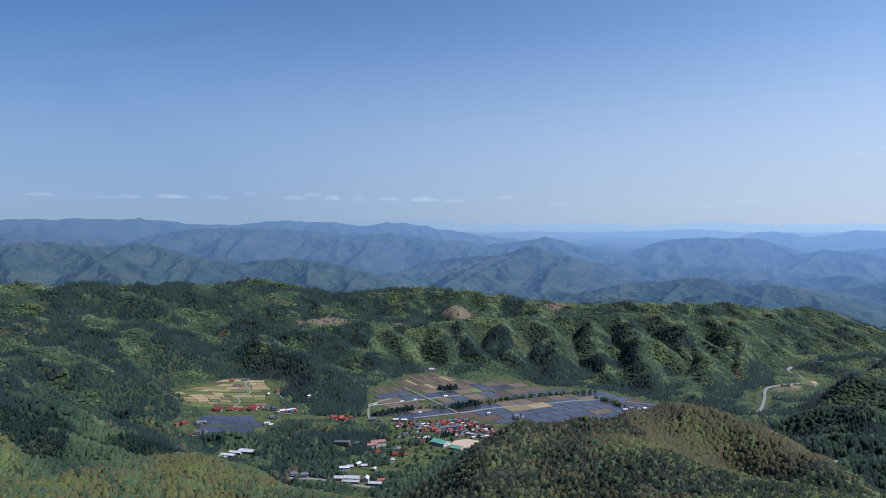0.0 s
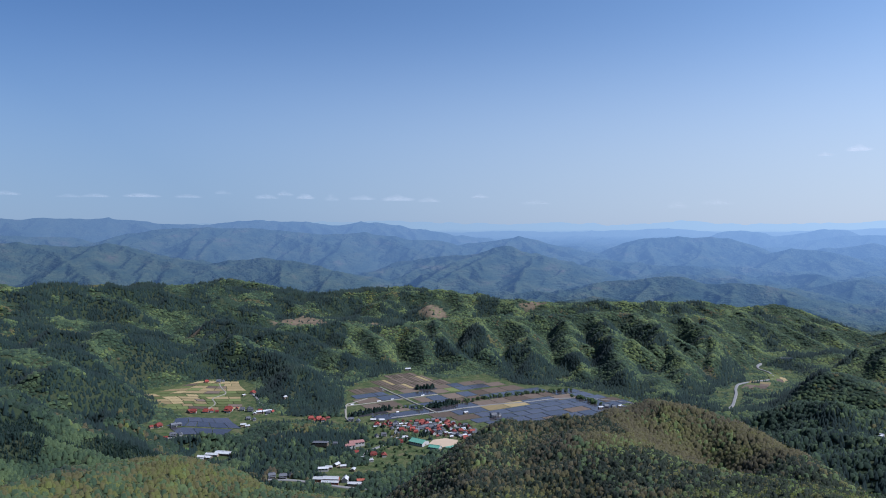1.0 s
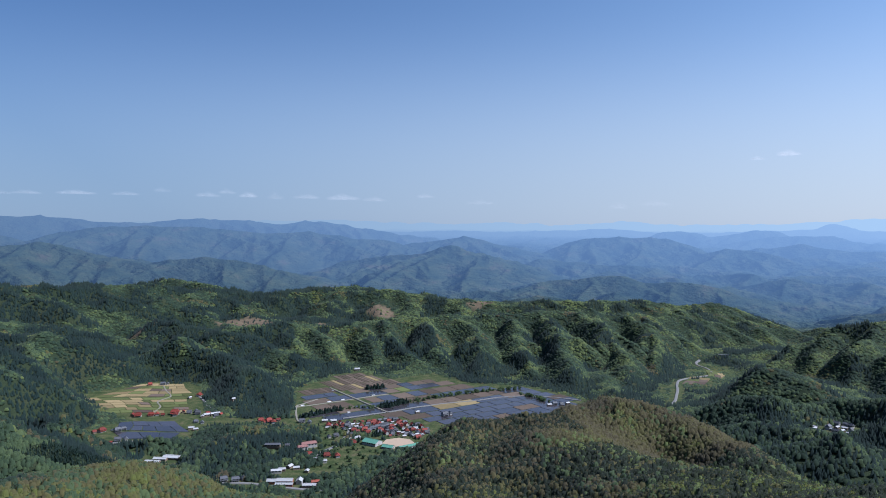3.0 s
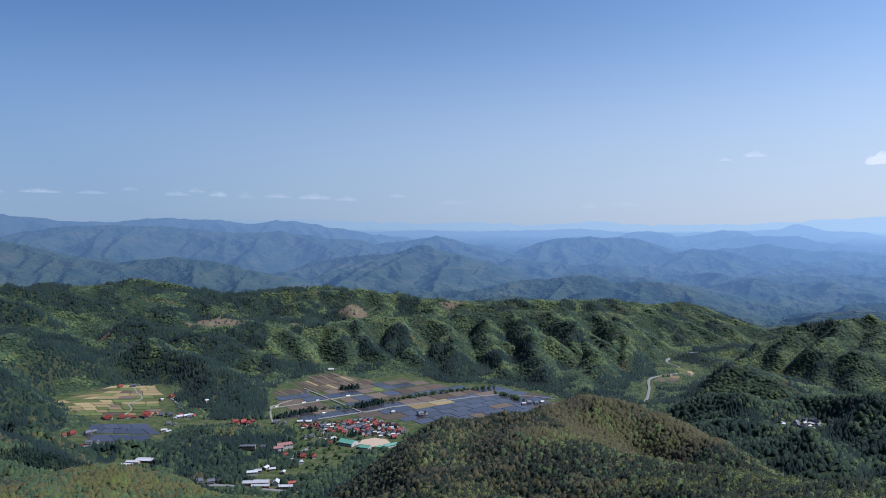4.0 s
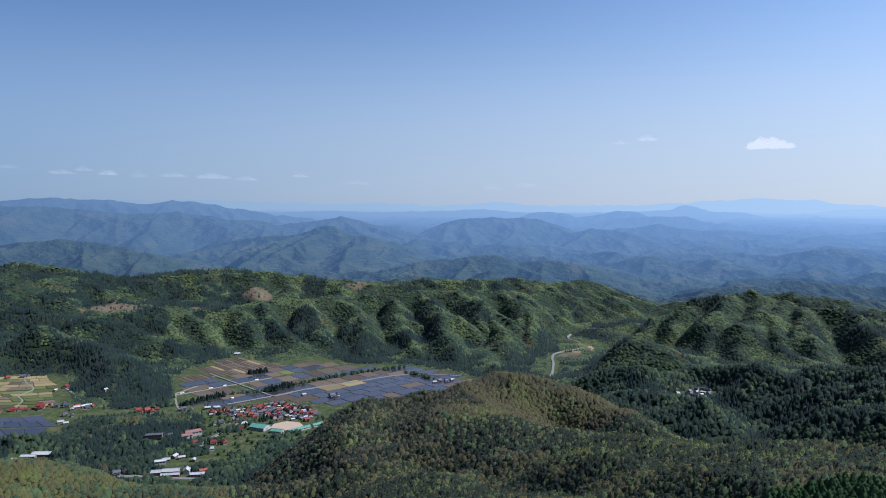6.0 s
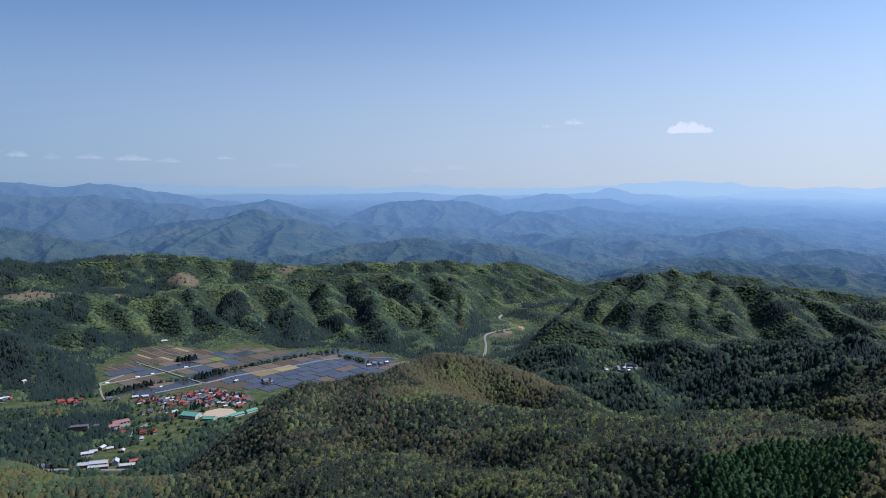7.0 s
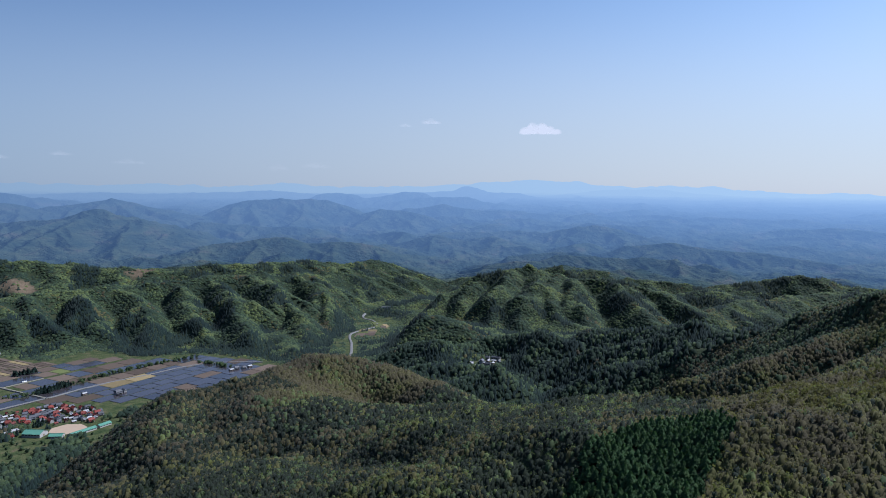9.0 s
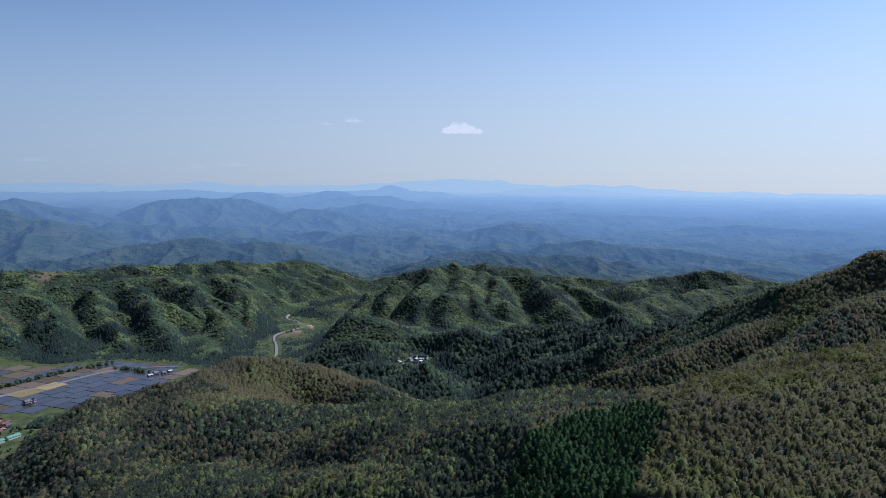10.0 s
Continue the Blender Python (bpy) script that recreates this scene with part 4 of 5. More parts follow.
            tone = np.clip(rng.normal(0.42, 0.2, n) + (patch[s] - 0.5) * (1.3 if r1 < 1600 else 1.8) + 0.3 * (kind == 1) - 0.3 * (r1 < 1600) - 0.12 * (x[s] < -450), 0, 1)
            sunk = (0.3 if kind < 2 else 0.12) * h * size
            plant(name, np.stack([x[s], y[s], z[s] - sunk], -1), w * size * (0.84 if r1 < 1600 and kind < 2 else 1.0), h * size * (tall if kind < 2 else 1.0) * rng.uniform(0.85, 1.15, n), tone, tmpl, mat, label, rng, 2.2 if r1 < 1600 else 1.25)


woods()


# ======== single trees ========
def part(name, bm_or_mesh, mat, parent, label=""):
    """Links a bmesh, or a mesh made before, as one object under a thing or a part."""
    if isinstance(bm_or_mesh, bpy.types.Mesh):
        me = bm_or_mesh
    else:
        me = bpy.data.meshes.new(name)
        bm_or_mesh.to_mesh(me)
        bm_or_mesh.free()
        me.materials.append(mat)
    ob = new(name, me)
    ob.parent = parent
    if label:
        ob["label"] = label
    return ob


def empty(name, x=0, y=0, z=0, turn=0, size=1.0):
    ob = new(name)
    ob.empty_display_size = 1
    ob.matrix_basis = pose(x, y, z, 0, 0, turn) @ Matrix.Scale(size, 4)
    return ob


def trunk_mesh(bm, tall, r0, limbs, rng2):
    """A tapered, slightly bent stem with a few limbs."""
    def tube(p, q, ra, rb):
        d = (q - p).normalized()
        u = d.orthogonal().normalized()
        w = d.cross(u)
        rings = []
        for c, r in ((p, ra), (q, rb)):
            rings.append([bm.verts.new(c + (u * math.cos(a) + w * math.sin(a)) * r) for a in (0, 1.257, 2.513, 3.77, 5.027)])
        for i in range(5):
            bm.faces.new((rings[0][i], rings[0][(i + 1) % 5], rings[1][(i + 1) % 5], rings[1][i]))
    a = Vector((0, 0, -0.6))
    b = Vector((rng2.uniform(-.2, .2), rng2.uniform(-.2, .2), tall * 0.45))
    c = Vector((rng2.uniform(-.4, .4), rng2.uniform(-.4, .4), tall * 0.92))
    tube(a, b, r0, r0 * 0.7)
    tube(b, c, r0 * 0.7, r0 * 0.12)
    for k in range(limbs):
        h = rng2.uniform(0.35, 0.75)
        t = a.lerp(c, h)
        g = rng2.uniform(0, 6.28)
        tube(t, t + Vector((math.cos(g), math.sin(g), 0.9)) * tall * rng2.uniform(0.16, 0.28), r0 * 0.35, r0 * 0.08)


def crown_mesh(name, template, width, tall, mat, tone):
    v = template * (width, width, tall)
    ob = link_mesh(name, v, np.arange(len(v)).reshape(-1, 3), mat, attrs=(("tone", np.full(len(v), tone)),))
    me = ob.data
    bpy.data.objects.remove(ob)
    return me


def tree_kind(name, label, templates, width, tall, mat, limbs, group):
    """The patterns of one kind of tree: stem and crown, built once each."""
    out = []
    for k, t in enumerate(templates):
        th = empty(name, 0, 0, -900)
        bm = bmesh.new()
        trunk_mesh(bm, tall, tall * 0.022, limbs, rng)
        part("trunk", bm, M_BARK, th)
        part("crown", crown_mesh("crown", t, width, tall, mat, rng.uniform(0.2, 0.85)), None, th)
        out.append(tagged(th, label, "tree", group))
    return out


def set_trees(patterns, pts, lo, hi):
    """Stands the patterns at the places, each turned and sized on its own; the patterns themselves take the first places."""
    for k, (x, y) in enumerate(pts):
        z = float(HT(np.array([x]), np.array([y]))[0]) - 0.2
        m = pose(x, y, z, 0, 0, rng.uniform(0, 360))
        s = rng.uniform(lo, hi)
        th = patterns[k] if k < len(patterns) else copy_thing(patterns[k % len(patterns)], m)
        th.matrix_basis = m @ Matrix.Diagonal((s, s, s * rng.uniform(0.9, 1.15), 1))


def spaced(poly, gap, limit=1000, margin=0.0):
    """Random places in a plot, none nearer to another than gap."""
    xs, ys = [p[0] for p in poly], [p[1] for p in poly]
    out = []
    for _ in range(limit * 12):
        x, y = rng.uniform(min(xs), max(xs)), rng.uniform(min(ys), max(ys))
        if inside(np.array([x]), np.array([y]), poly)[0] > margin and all((x - a) ** 2 + (y - b) ** 2 > gap * gap for a, b in out):
            out.append((x, y))
            if len(out) >= limit:
                break
    return out


def along(pts, gap, jitter):
    out = []
    for (ax, ay), (bx, by) in zip(pts, pts[1:]):
        n = max(1, int(math.hypot(bx - ax, by - ay) / gap))
        out += [(ax + (bx - ax) * k / n + rng.uniform(-jitter, jitter), ay + (by - ay) * k / n + rng.uniform(-jitter, jitter)) for k in range(n)]
    return out


young = tree_kind("young_conifer", "deep green young conifer in a plantation on the slope", [spire_template(rng, 80, 8, 0.5) for _ in range(6)], 4.8, 4.8, M_YOUNG, 3, "conifer plantation")
set_trees(young, spaced(PINE_PLOT, 2.5, 300), 0.75, 1.2)
fill = np.array(spaced(PINE_PLOT, 1.8, 420))
plant("young_conifer_wood", np.column_stack([fill, HT(fill[:, 0], fill[:, 1]) - 0.3]), rng.uniform(3.0, 4.6, len(fill)), rng.uniform(3.0, 4.6, len(fill)), rng.uniform(0.2, 0.8, len(fill)), [spire_template(rng, 30, 8, 0.5) for _ in range(4)], M_YOUNG, "deep green young conifers filling the plantation", rng)
bud = tree_kind("budding_tree", "grey-brown broadleaf tree just coming into leaf on the slope", [broad_template(rng, 130, (0.045, 0.09), 0.5) for _ in range(6)], 3.9, 5.2, M_BARE, 6, "trees at the top of the slope")
set_trees(bud, spaced([(225, 150), (215, 185), (260, 200), (330, 150), (345, 100), (300, 95)], 3.0, 200), 0.75, 1.2)
belt = tree_kind("cedar_tree", "dark green cedar in a belt among the fields", [spire_template(rng, 60, 8, 0.34) for _ in range(5)], 11.0, 12.0, M_CEDAR, 0, "cedars among the fields")
set_trees(belt, along([(-8, 1728), (12, 1736), (36, 1744)], 1.5, 6) + along([(20, 1552), (50, 1570), (78, 1588)], 1.1, 9) + along([(-143, 1481), (-120, 1500), (-95, 1522), (-66, 1538)], 1.6, 6)
          + [(-105, 1395), (-103, 1391), (2, 1338), (6, 1342), (9, 1335), (-2, 1333), (4, 1330), (12, 1344), (-118, 1302), (-28, 1300), (-95, 1225), (-90, 1230)], 0.65, 1.1)
bank = tree_kind("riverside_tree", "fresh green broadleaf tree on the bank between the fields", [broad_template(rng, 60, (0.08, 0.15)) for _ in range(5)], 9.0, 8.0, M_BROAD, 4, "trees along the fields")
set_trees(bank, along([(84, 1590), (130, 1622), (185, 1650), (235, 1668), (300, 1690), (360, 1700)], 4.2, 7) + along([(350, 1640), (380, 1600), (395, 1560)], 5, 7) + along([(-60, 1545), (-20, 1550), (18, 1550)], 7, 3), 0.5, 1.1)

# ======== fields ========
M_WATER = plain("flooded_paddy", (0.044, 0.039, 0.044), 0.16, 0.3, 0.03, 0.3, per_object=0.25)
M_SOIL = plain("ploughed_earth", (0.112, 0.084, 0.064), 0.95, 0.1, 0.12, 0.35, per_object=0.3)
M_STRAW = plain("straw_field", (0.235, 0.180, 0.090), 0.9, 0.1, 0.1, 0.3, per_object=0.3)
M_GRASS = plain("grass_field", (0.098, 0.112, 0.040), 0.9, 0.1, 0.1, 0.3, per_object=0.3)
M_ROAD = plain("pale_asphalt", (0.17, 0.165, 0.157), 0.9, 0.05, 0.2, 0.2)
M_TRACK = plain("gravel_track", (0.20, 0.185, 0.15), 0.95, 0.05, 0.3, 0.25)
E1, E2, Q0 = (0.885, 0.465), (-0.465, 0.885), (-34.0, 1639.0)


def on_land(a, b):
    return Q0[0] + a * E1[0] + b * E2[0], Q0[1] + a * E1[1] + b * E2[1]


def level(x, y):
    return float(HT(np.array([float(x)]), np.array([float(y)]))[0])


def plot(name, corners, mat, parent, proud=0.45):
    """One field: a flat slab with a low bank all round."""
    bm = bmesh.new()
    z = max(level(x, y) for x, y in corners) + proud
    cx, cy = sum(c[0] for c in corners) / len(corners), sum(c[1] for c in corners) / len(corners)
    top = [bm.verts.new((x, y, z)) for x, y in corners]
    foot = [bm.verts.new((cx + (x - cx) * 1.01, cy + (y - cy) * 1.01, z - 2.5)) for x, y in corners]
    bm.faces.new(top)
    for i in range(len(corners)):
        j = (i + 1) % len(corners)
        bm.faces.new((top[i], foot[i], foot[j], top[j]))
    bmesh.ops.recalc_face_normals(bm, faces=bm.faces)
    return part(name, bm, mat, parent)


def main_fields():
    land = tagged(empty("farmland"), "flooded paddies and ploughed plots on the valley floor", "fields", kind="structure")
    a = -190.0
    for b0, b1 in ((-365, -332), (-328, -296), (-292, -262), (-258, -229), (-225, -192), (-188, -150), (-146, -104), (-98, -58), (-54, -8), (6, 44), (48, 84), (88, 140), (144, 206), (210, 252), (256, 300)):
        a = -190.0 + rng.uniform(0, 12)
        while a < 470:
            strips = b0 > 85
            w = rng.uniform(8, 15) if strips else rng.uniform(26, 58)
            c = [on_land(a, b0), on_land(a + w - 1.8, b0), on_land(a + w - 1.8, b1), on_land(a, b1)]
            mx_, my_ = on_land(a + w / 2, (b0 + b1) / 2)
            xs, ys = np.array([p[0] for p in c] + [mx_]), np.array([p[1] for p in c] + [my_])
            ok = inside(xs, ys, FIELD_MAIN).min() > 3 and inside(xs, ys, VILLAGE).max() < -4 and my_ > 1395 and (mx_ > 60 or my_ > 1455)
            ok = ok and not (-4 < -(a + w / 2) + 4 < 12 and b0 > -60)
            if ok:
                u = rng.uniform()
                if strips:
                    mat = M_SOIL if u < 0.88 else M_STRAW if u < 0.97 else M_GRASS
                elif b0 > -60:
                    mat = M_WATER if u < 0.40 else M_SOIL if u < 0.95 else M_GRASS
                elif -215 < b0 < -180 and 60 < a < 190:
                    mat = M_STRAW if u < 0.6 else M_SOIL
                else:
                    mat = M_WATER if u < 0.78 else M_SOIL
                plot("paddy" if mat == M_WATER else "field", c, mat, land)
            a += w
    return land


def warped_patch(parent, corners, nu, nv, sag, choose, names):
    """A curved patch of plots between four corners, its lines bent like old terraces."""
    def at(u, v):
        u2 = u + 0.05 * math.sin(3.1 * v + 2 * u)
        v2 = v + sag * math.sin(math.pi * u) + 0.03 * math.sin(7 * u)
        p = [corners[0][k] * (1 - u2) * (1 - v2) + corners[1][k] * u2 * (1 - v2) + corners[2][k] * u2 * v2 + corners[3][k] * (1 - u2) * v2 for k in (0, 1)]
        return p[0], p[1]
    for j in range(nv):
        n = nu + int(rng.integers(-1, 2))
        cut = np.sort(np.concatenate([[0, 1], (np.arange(1, n) + rng.uniform(-0.28, 0.28, n - 1)) / n]))
        for u0, u1 in zip(cut, cut[1:]):
            v0, v1 = j / nv + 0.007, (j + 1) / nv - 0.007
            du = 0.005
            c = [at(u0 + du, v0), at((u0 + u1) / 2, v0), at(u1 - du, v0), at(u1 - du, v1), at((u0 + u1) / 2, v1), at(u0 + du, v1)]
            mat = choose(u0, v0)
            plot(names[mat], c, mat, parent, 0.4)


def left_fields():
    land = tagged(empty("terraced_farmland"), "straw-yellow terraced plots and curved flooded paddies", "fields", kind="structure")
    names = {M_WATER: "paddy", M_SOIL: "field", M_STRAW: "field", M_GRASS: "field"}
    warped_patch(land, [(-500, 1425), (-352, 1402), (-388, 1484), (-500, 1484)], 5, 2, 0.06, lambda u, v: M_WATER, names)
    warped_patch(land, [(-455, 1365), (-372, 1358), (-356, 1396), (-492, 1416)], 3, 1, 0.05, lambda u, v: M_WATER, names)
    pick = lambda u, v: (M_STRAW if rng.uniform() < 0.45 else M_GRASS if rng.uniform() < 0.75 else M_SOIL)
    warped_patch(land, [(-545, 1552), (-388, 1548), (-402, 1690), (-645, 1690)], 6, 6, 0.05, pick, names)
    warped_patch(land, [(-640, 1698), (-408, 1698), (-450, 1832), (-560, 1836)], 5, 5, 0.05, pick, names)
    pick2 = lambda u, v: (M_GRASS if rng.uniform() < 0.6 else M_STRAW)
    warped_patch(land, [(-590, 1330), (-500, 1330), (-505, 1380), (-590, 1372)], 3, 2, 0.03, pick2, names)
    pick3 = lambda u, v: (M_STRAW if rng.uniform() < 0.4 else M_GRASS if rng.uniform() < 0.6 else M_SOIL)
    warped_patch(land, [(800, 1760), (850, 1740), (925, 1850), (880, 1880)], 2, 3, 0.03, pick3, names)
    warped_patch(land, [(945, 1900), (985, 1880), (1040, 2010), (1000, 2030)], 2, 3, 0.03, pick3, names)


def road(name, pts, width, mat, label, category="road", lift=0.9, steps=6):
    """A made road laid on the land, with a raised crown and falling shoulders."""
    P = [Vector((x, y, 0)) for x, y in pts]
    line = []
    for i in range(len(P) - 1):
        p0, p1, p2, p3 = P[max(0, i - 1)], P[i], P[i + 1], P[min(len(P) - 1, i + 2)]
        for k in range(steps):
            t = k / steps
            line.append(0.5 * ((2 * p1) + (p2 - p0) * t + (2 * p0 - 5 * p1 + 4 * p2 - p3) * t * t + (3 * p1 - p0 - 3 * p2 + p3) * t ** 3))
    line.append(P[-1])
    zs = [max(level(q.x + dx, q.y + dy) for dx in (-width / 2, 0, width / 2) for dy in (-width / 2, 0, width / 2)) + lift for q in line]
    bm = bmesh.new()
    rows = []
    for i, q in enumerate(line):
        d = (line[min(i + 1, len(line) - 1)] - line[max(i - 1, 0)]).normalized()
        s = Vector((d.y, -d.x, 0))
        rows.append([bm.verts.new(q + s * o + Vector((0, 0, zs[i] + h))) for o, h in ((-width / 2 - 2.5, -4), (-width / 2, 0), (0, 0.1), (width / 2, 0), (width / 2 + 2.5, -4))])
    for r0, r1 in zip(rows, rows[1:]):
        for k in range(4):
            bm.faces.new((r0[k], r1[k], r1[k + 1], r0[k + 1]))
    bmesh.ops.recalc_face_normals(bm, faces=bm.faces)
    ob = part(name, bm, mat, None)
    return tagged(ob, label, category, kind="structure")


main_fields()
left_fields()
road("valley_road", [(-140, 1440), (-152, 1475), (-162, 1575), (-150, 1600), (-120, 1640)], 3.5, M_TRACK, "pale gravel track along the foot of the wood")
road("farm_road", [on_land(-150, 0), on_land(-60, 0), on_land(0, 0), on_land(85, 0)], 3.5, M_TRACK, "pale farm track between the paddies")
road("farm_road", [on_land(-2, 130), on_land(-2, 60), on_land(-2, 0), on_land(-2, -60), on_land(-2, -150)], 4, M_TRACK, "raised farm road across the paddies", lift=1.8)
road("main_road", [(-60, 1470), (0, 1497), (50, 1520), (96, 1546), (160, 1572), (230, 1590), (300, 1618), (360, 1622), (420, 1600), (470, 1560)], 3.8, M_ROAD, "pale two-lane road past the paddies", lift=1.4)
road("river_road", RIVER_ROAD[:], 5.0, M_ROAD, "pale grey two-lane road bending up the side valley", lift=1.6)
road("field_path", [(-458, 1548), (-452, 1600), (-470, 1650), (-455, 1700), (-480, 1760), (-500, 1815)], 3, M_TRACK, "pale winding path between straw-yellow plots")
road("field_path", [(-395, 1700), (-375, 1660), (-352, 1600), (-330, 1560), (-320, 1500)], 5, M_ROAD, "grey lane at the edge of the plots")
road("village_road", [(-112, 1190), (-106, 1215), (-98, 1240), (-85, 1262), (-60, 1300), (-50, 1360), (-45, 1400)], 6, M_ROAD, "grey village street")
road("village_road", [(-260, 1112), (-200, 1110), (-150, 1090), (-90, 1070), (-40, 1075)], 6, M_ROAD, "grey street past the depot")
road("village_road", [(-590, 1345), (-540, 1350), (-500, 1340), (-460, 1345), (-430, 1352)], 5, M_ROAD, "grey lane past farmhouses")

# ======== houses ========
M_RED = plain("red_glazed_tile", (0.165, 0.030, 0.020), 0.62, 0.25, 0.7, 0.3, per_object=0.35)
M_SLATE = plain("dark_grey_tile", (0.070, 0.072, 0.080), 0.5, 0.4, 0.7, 0.3, per_object=0.4)
M_PALE = plain("pale_metal_roof", (0.38, 0.375, 0.37), 0.45, 0.4, 0.4, 0.2, per_object=0.15)
M_WHITE = plain("white_plaster", (0.36, 0.345, 0.32), 0.85, 0.2, 0.5, 0.15, per_object=0.12)
M_TIMBER = plain("weathered_boards", (0.20, 0.15, 0.11), 0.85, 0.2, 1.2, 0.3, per_object=0.25)
M_GLASS = plain("window_glass", (0.03, 0.035, 0.045), 0.12, 0.5, 0.6, 0.3)
M_GREEN = plain("sea_green_metal_roof", (0.100, 0.240, 0.172), 0.45, 0.4, 0.25, 0.15)
M_PINK = plain("faded_pink_roof", (0.22, 0.11, 0.095), 0.7, 0.3, 0.4, 0.2)
M_TAN = plain("sandy_ground", (0.36, 0.27, 0.19), 0.95, 0.1, 0.15, 0.15)
M_CONC = plain("concrete", (0.40, 0.39, 0.36), 0.9, 0.2, 0.5, 0.25)
M_RUST = plain("rust_red_sheet", (0.26, 0.075, 0.045), 0.7, 0.3, 0.6, 0.3)


def block(bm, x0, x1, y0, y1, z0, z1):
    v = [bm.verts.new(p) for p in ((x0, y0, z0), (x1, y0, z0), (x1, y1, z0), (x0, y1, z0), (x0, y0, z1), (x1, y0, z1), (x1, y1, z1), (x0, y1, z1))]
    for f in ((3, 2, 1, 0), (4, 5, 6, 7), (0, 1, 5, 4), (1, 2, 6, 5), (2, 3, 7, 6), (3, 0, 4, 7)):
        bm.faces.new([v[i] for i in f])


def boxed(x0, x1, y0, y1, z0, z1):
    bm = bmesh.new()
    block(bm, x0, x1, y0, y1, z0, z1)
    return bm


def walls_with_gable(L, W, H, rise, hip):
    """Outer walls, carried up into the gables under the roof."""
    bm = bmesh.new()
    block(bm, -L / 2, L / 2, -W / 2, W / 2, -2.0, H)
    if hip < 0.02:
        for s in (-1, 1):
            a, b, c = (bm.verts.new((s * L / 2, -W / 2, H)), bm.verts.new((s * L / 2, W / 2, H)), bm.verts.new((s * L / 2, 0, H + rise * 0.93)))
            a2, b2, c2 = (bm.verts.new((s * (L / 2 - 0.25), -W / 2, H)), bm.verts.new((s * (L / 2 - 0.25), W / 2, H)), bm.verts.new((s * (L / 2 - 0.25), 0, H + rise * 0.93)))
            for f in ((a, b, c), (c2, b2, a2), (a, c, c2, a2), (b, b2, c2, c)):
                bm.faces.new(f)
    bmesh.ops.recalc_face_normals(bm, faces=bm.faces)
    return bm


def roof_shell(L, W, H, rise, eave, hip, thick=0.28):
    """A pitched roof with thickness: hip 0 is a gable, above 0 the ends slope too."""
    bm = bmesh.new()
    l, w = L / 2 + eave, W / 2 + eave
    drop = eave * rise / (W / 2)
    rl = l - hip * w
    outs = []
    for dz in (0, -thick):
        p = [(-l, -w, H - drop + dz), (l, -w, H - drop + dz), (l, w, H - drop + dz), (-l, w, H - drop + dz), (-rl, 0, H + rise + dz), (rl, 0, H + rise + dz)]
        outs.append([bm.verts.new(q) for q in p])
    a, b = outs
    for f in ((0, 1, 5, 4), (2, 3, 4, 5), (1, 2, 5), (3, 0, 4)):
        if len(f) == 3 and hip < 0.02:
            continue
        bm.faces.new([a[i] for i in f])
        bm.faces.new([b[i] for i in f][::-1])
    rim = ((0, 1), (1, 2), (2, 3), (3, 0)) if hip >= 0.02 else ((0, 1), (1, 5), (5, 2), (2, 3), (3, 4), (4, 0))
    for i, j in rim:
        bm.faces.new((a[i], b[i], b[j], a[j]))
    bmesh.ops.recalc_face_normals(bm, faces=bm.faces)
    return bm


def ridge_cap(L, W, H, rise, eave, hip):
    rl = L / 2 + eave - hip * (W / 2 + eave)
    return boxed(-rl, rl, -0.28, 0.28, H + rise - 0.15, H + rise + 0.32)


def build_house(name, L, W, H, rise, eave, hip, wall, roof, label, category, group, lean=True, floors=1, storey=2.6):
    th = empty(name, 0, 0, -950)
    part("wall", walls_with_gable(L, W, H, rise, hip), wall, th)
    top = part("roof", roof_shell(L, W, H, rise, eave, hip), roof, th)
    part("ridge", ridge_cap(L, W, H, rise, eave, hip), roof, top)
    if lean:
        for s in (-1, 1):
            bm = bmesh.new()
            y0, y1 = s * W / 2, s * (W / 2 + 2.2)
            v = [bm.verts.new(p) for p in ((-L / 2 - 0.3, y0, H * 0.62), (L / 2 + 0.3, y0, H * 0.62), (L / 2 + 0.3, y1, H * 0.45), (-L / 2 - 0.3, y1, H * 0.45))]
            f = bm.faces.new(v)
            r = bmesh.ops.extrude_face_region(bm, geom=[f])
            bmesh.ops.translate(bm, vec=(0, 0, 0.2), verts=[q for q in r["geom"] if isinstance(q, bmesh.types.BMVert)])
            bmesh.ops.recalc_face_normals(bm, faces=bm.faces)
            part("porch_roof", bm, roof, th)
    n = max(2, int(L // 5))
    for s in (-1, 1):
        for k in range(n):
            for fl in range(floors):
                x = -L / 2 + (k + 0.5) * L / n
                z = 0.9 + fl * storey
                if lean and fl == 0:
                    z = 0.4
                part("window", boxed(x - 0.95, x + 0.95, s * W / 2 - 0.06, s * W / 2 + 0.06, z, z + 1.2), M_GLASS, th)
    part("door", boxed(-0.6, 0.6, -W / 2 - 0.07, -W / 2 + 0.05, 0, 2.0), M_TIMBER, th)
    return tagged(th, label, category, group)


def stand(pattern, places, used):
    """Puts copies of a house at x, y, turn, size; the pattern itself takes the first place."""
    for x, y, turn, s in places:
        z = max(level(x + dx, y + dy) for dx in (-5, 0, 5) for dy in (-5, 0, 5)) + 0.4
        m = pose(x, y, z, 0, 0, turn)
        th = pattern if not used.get(pattern.name) else copy_thing(pattern, m)
        used[pattern.name] = True
        th.matrix_basis = m @ Matrix.Scale(s, 4)


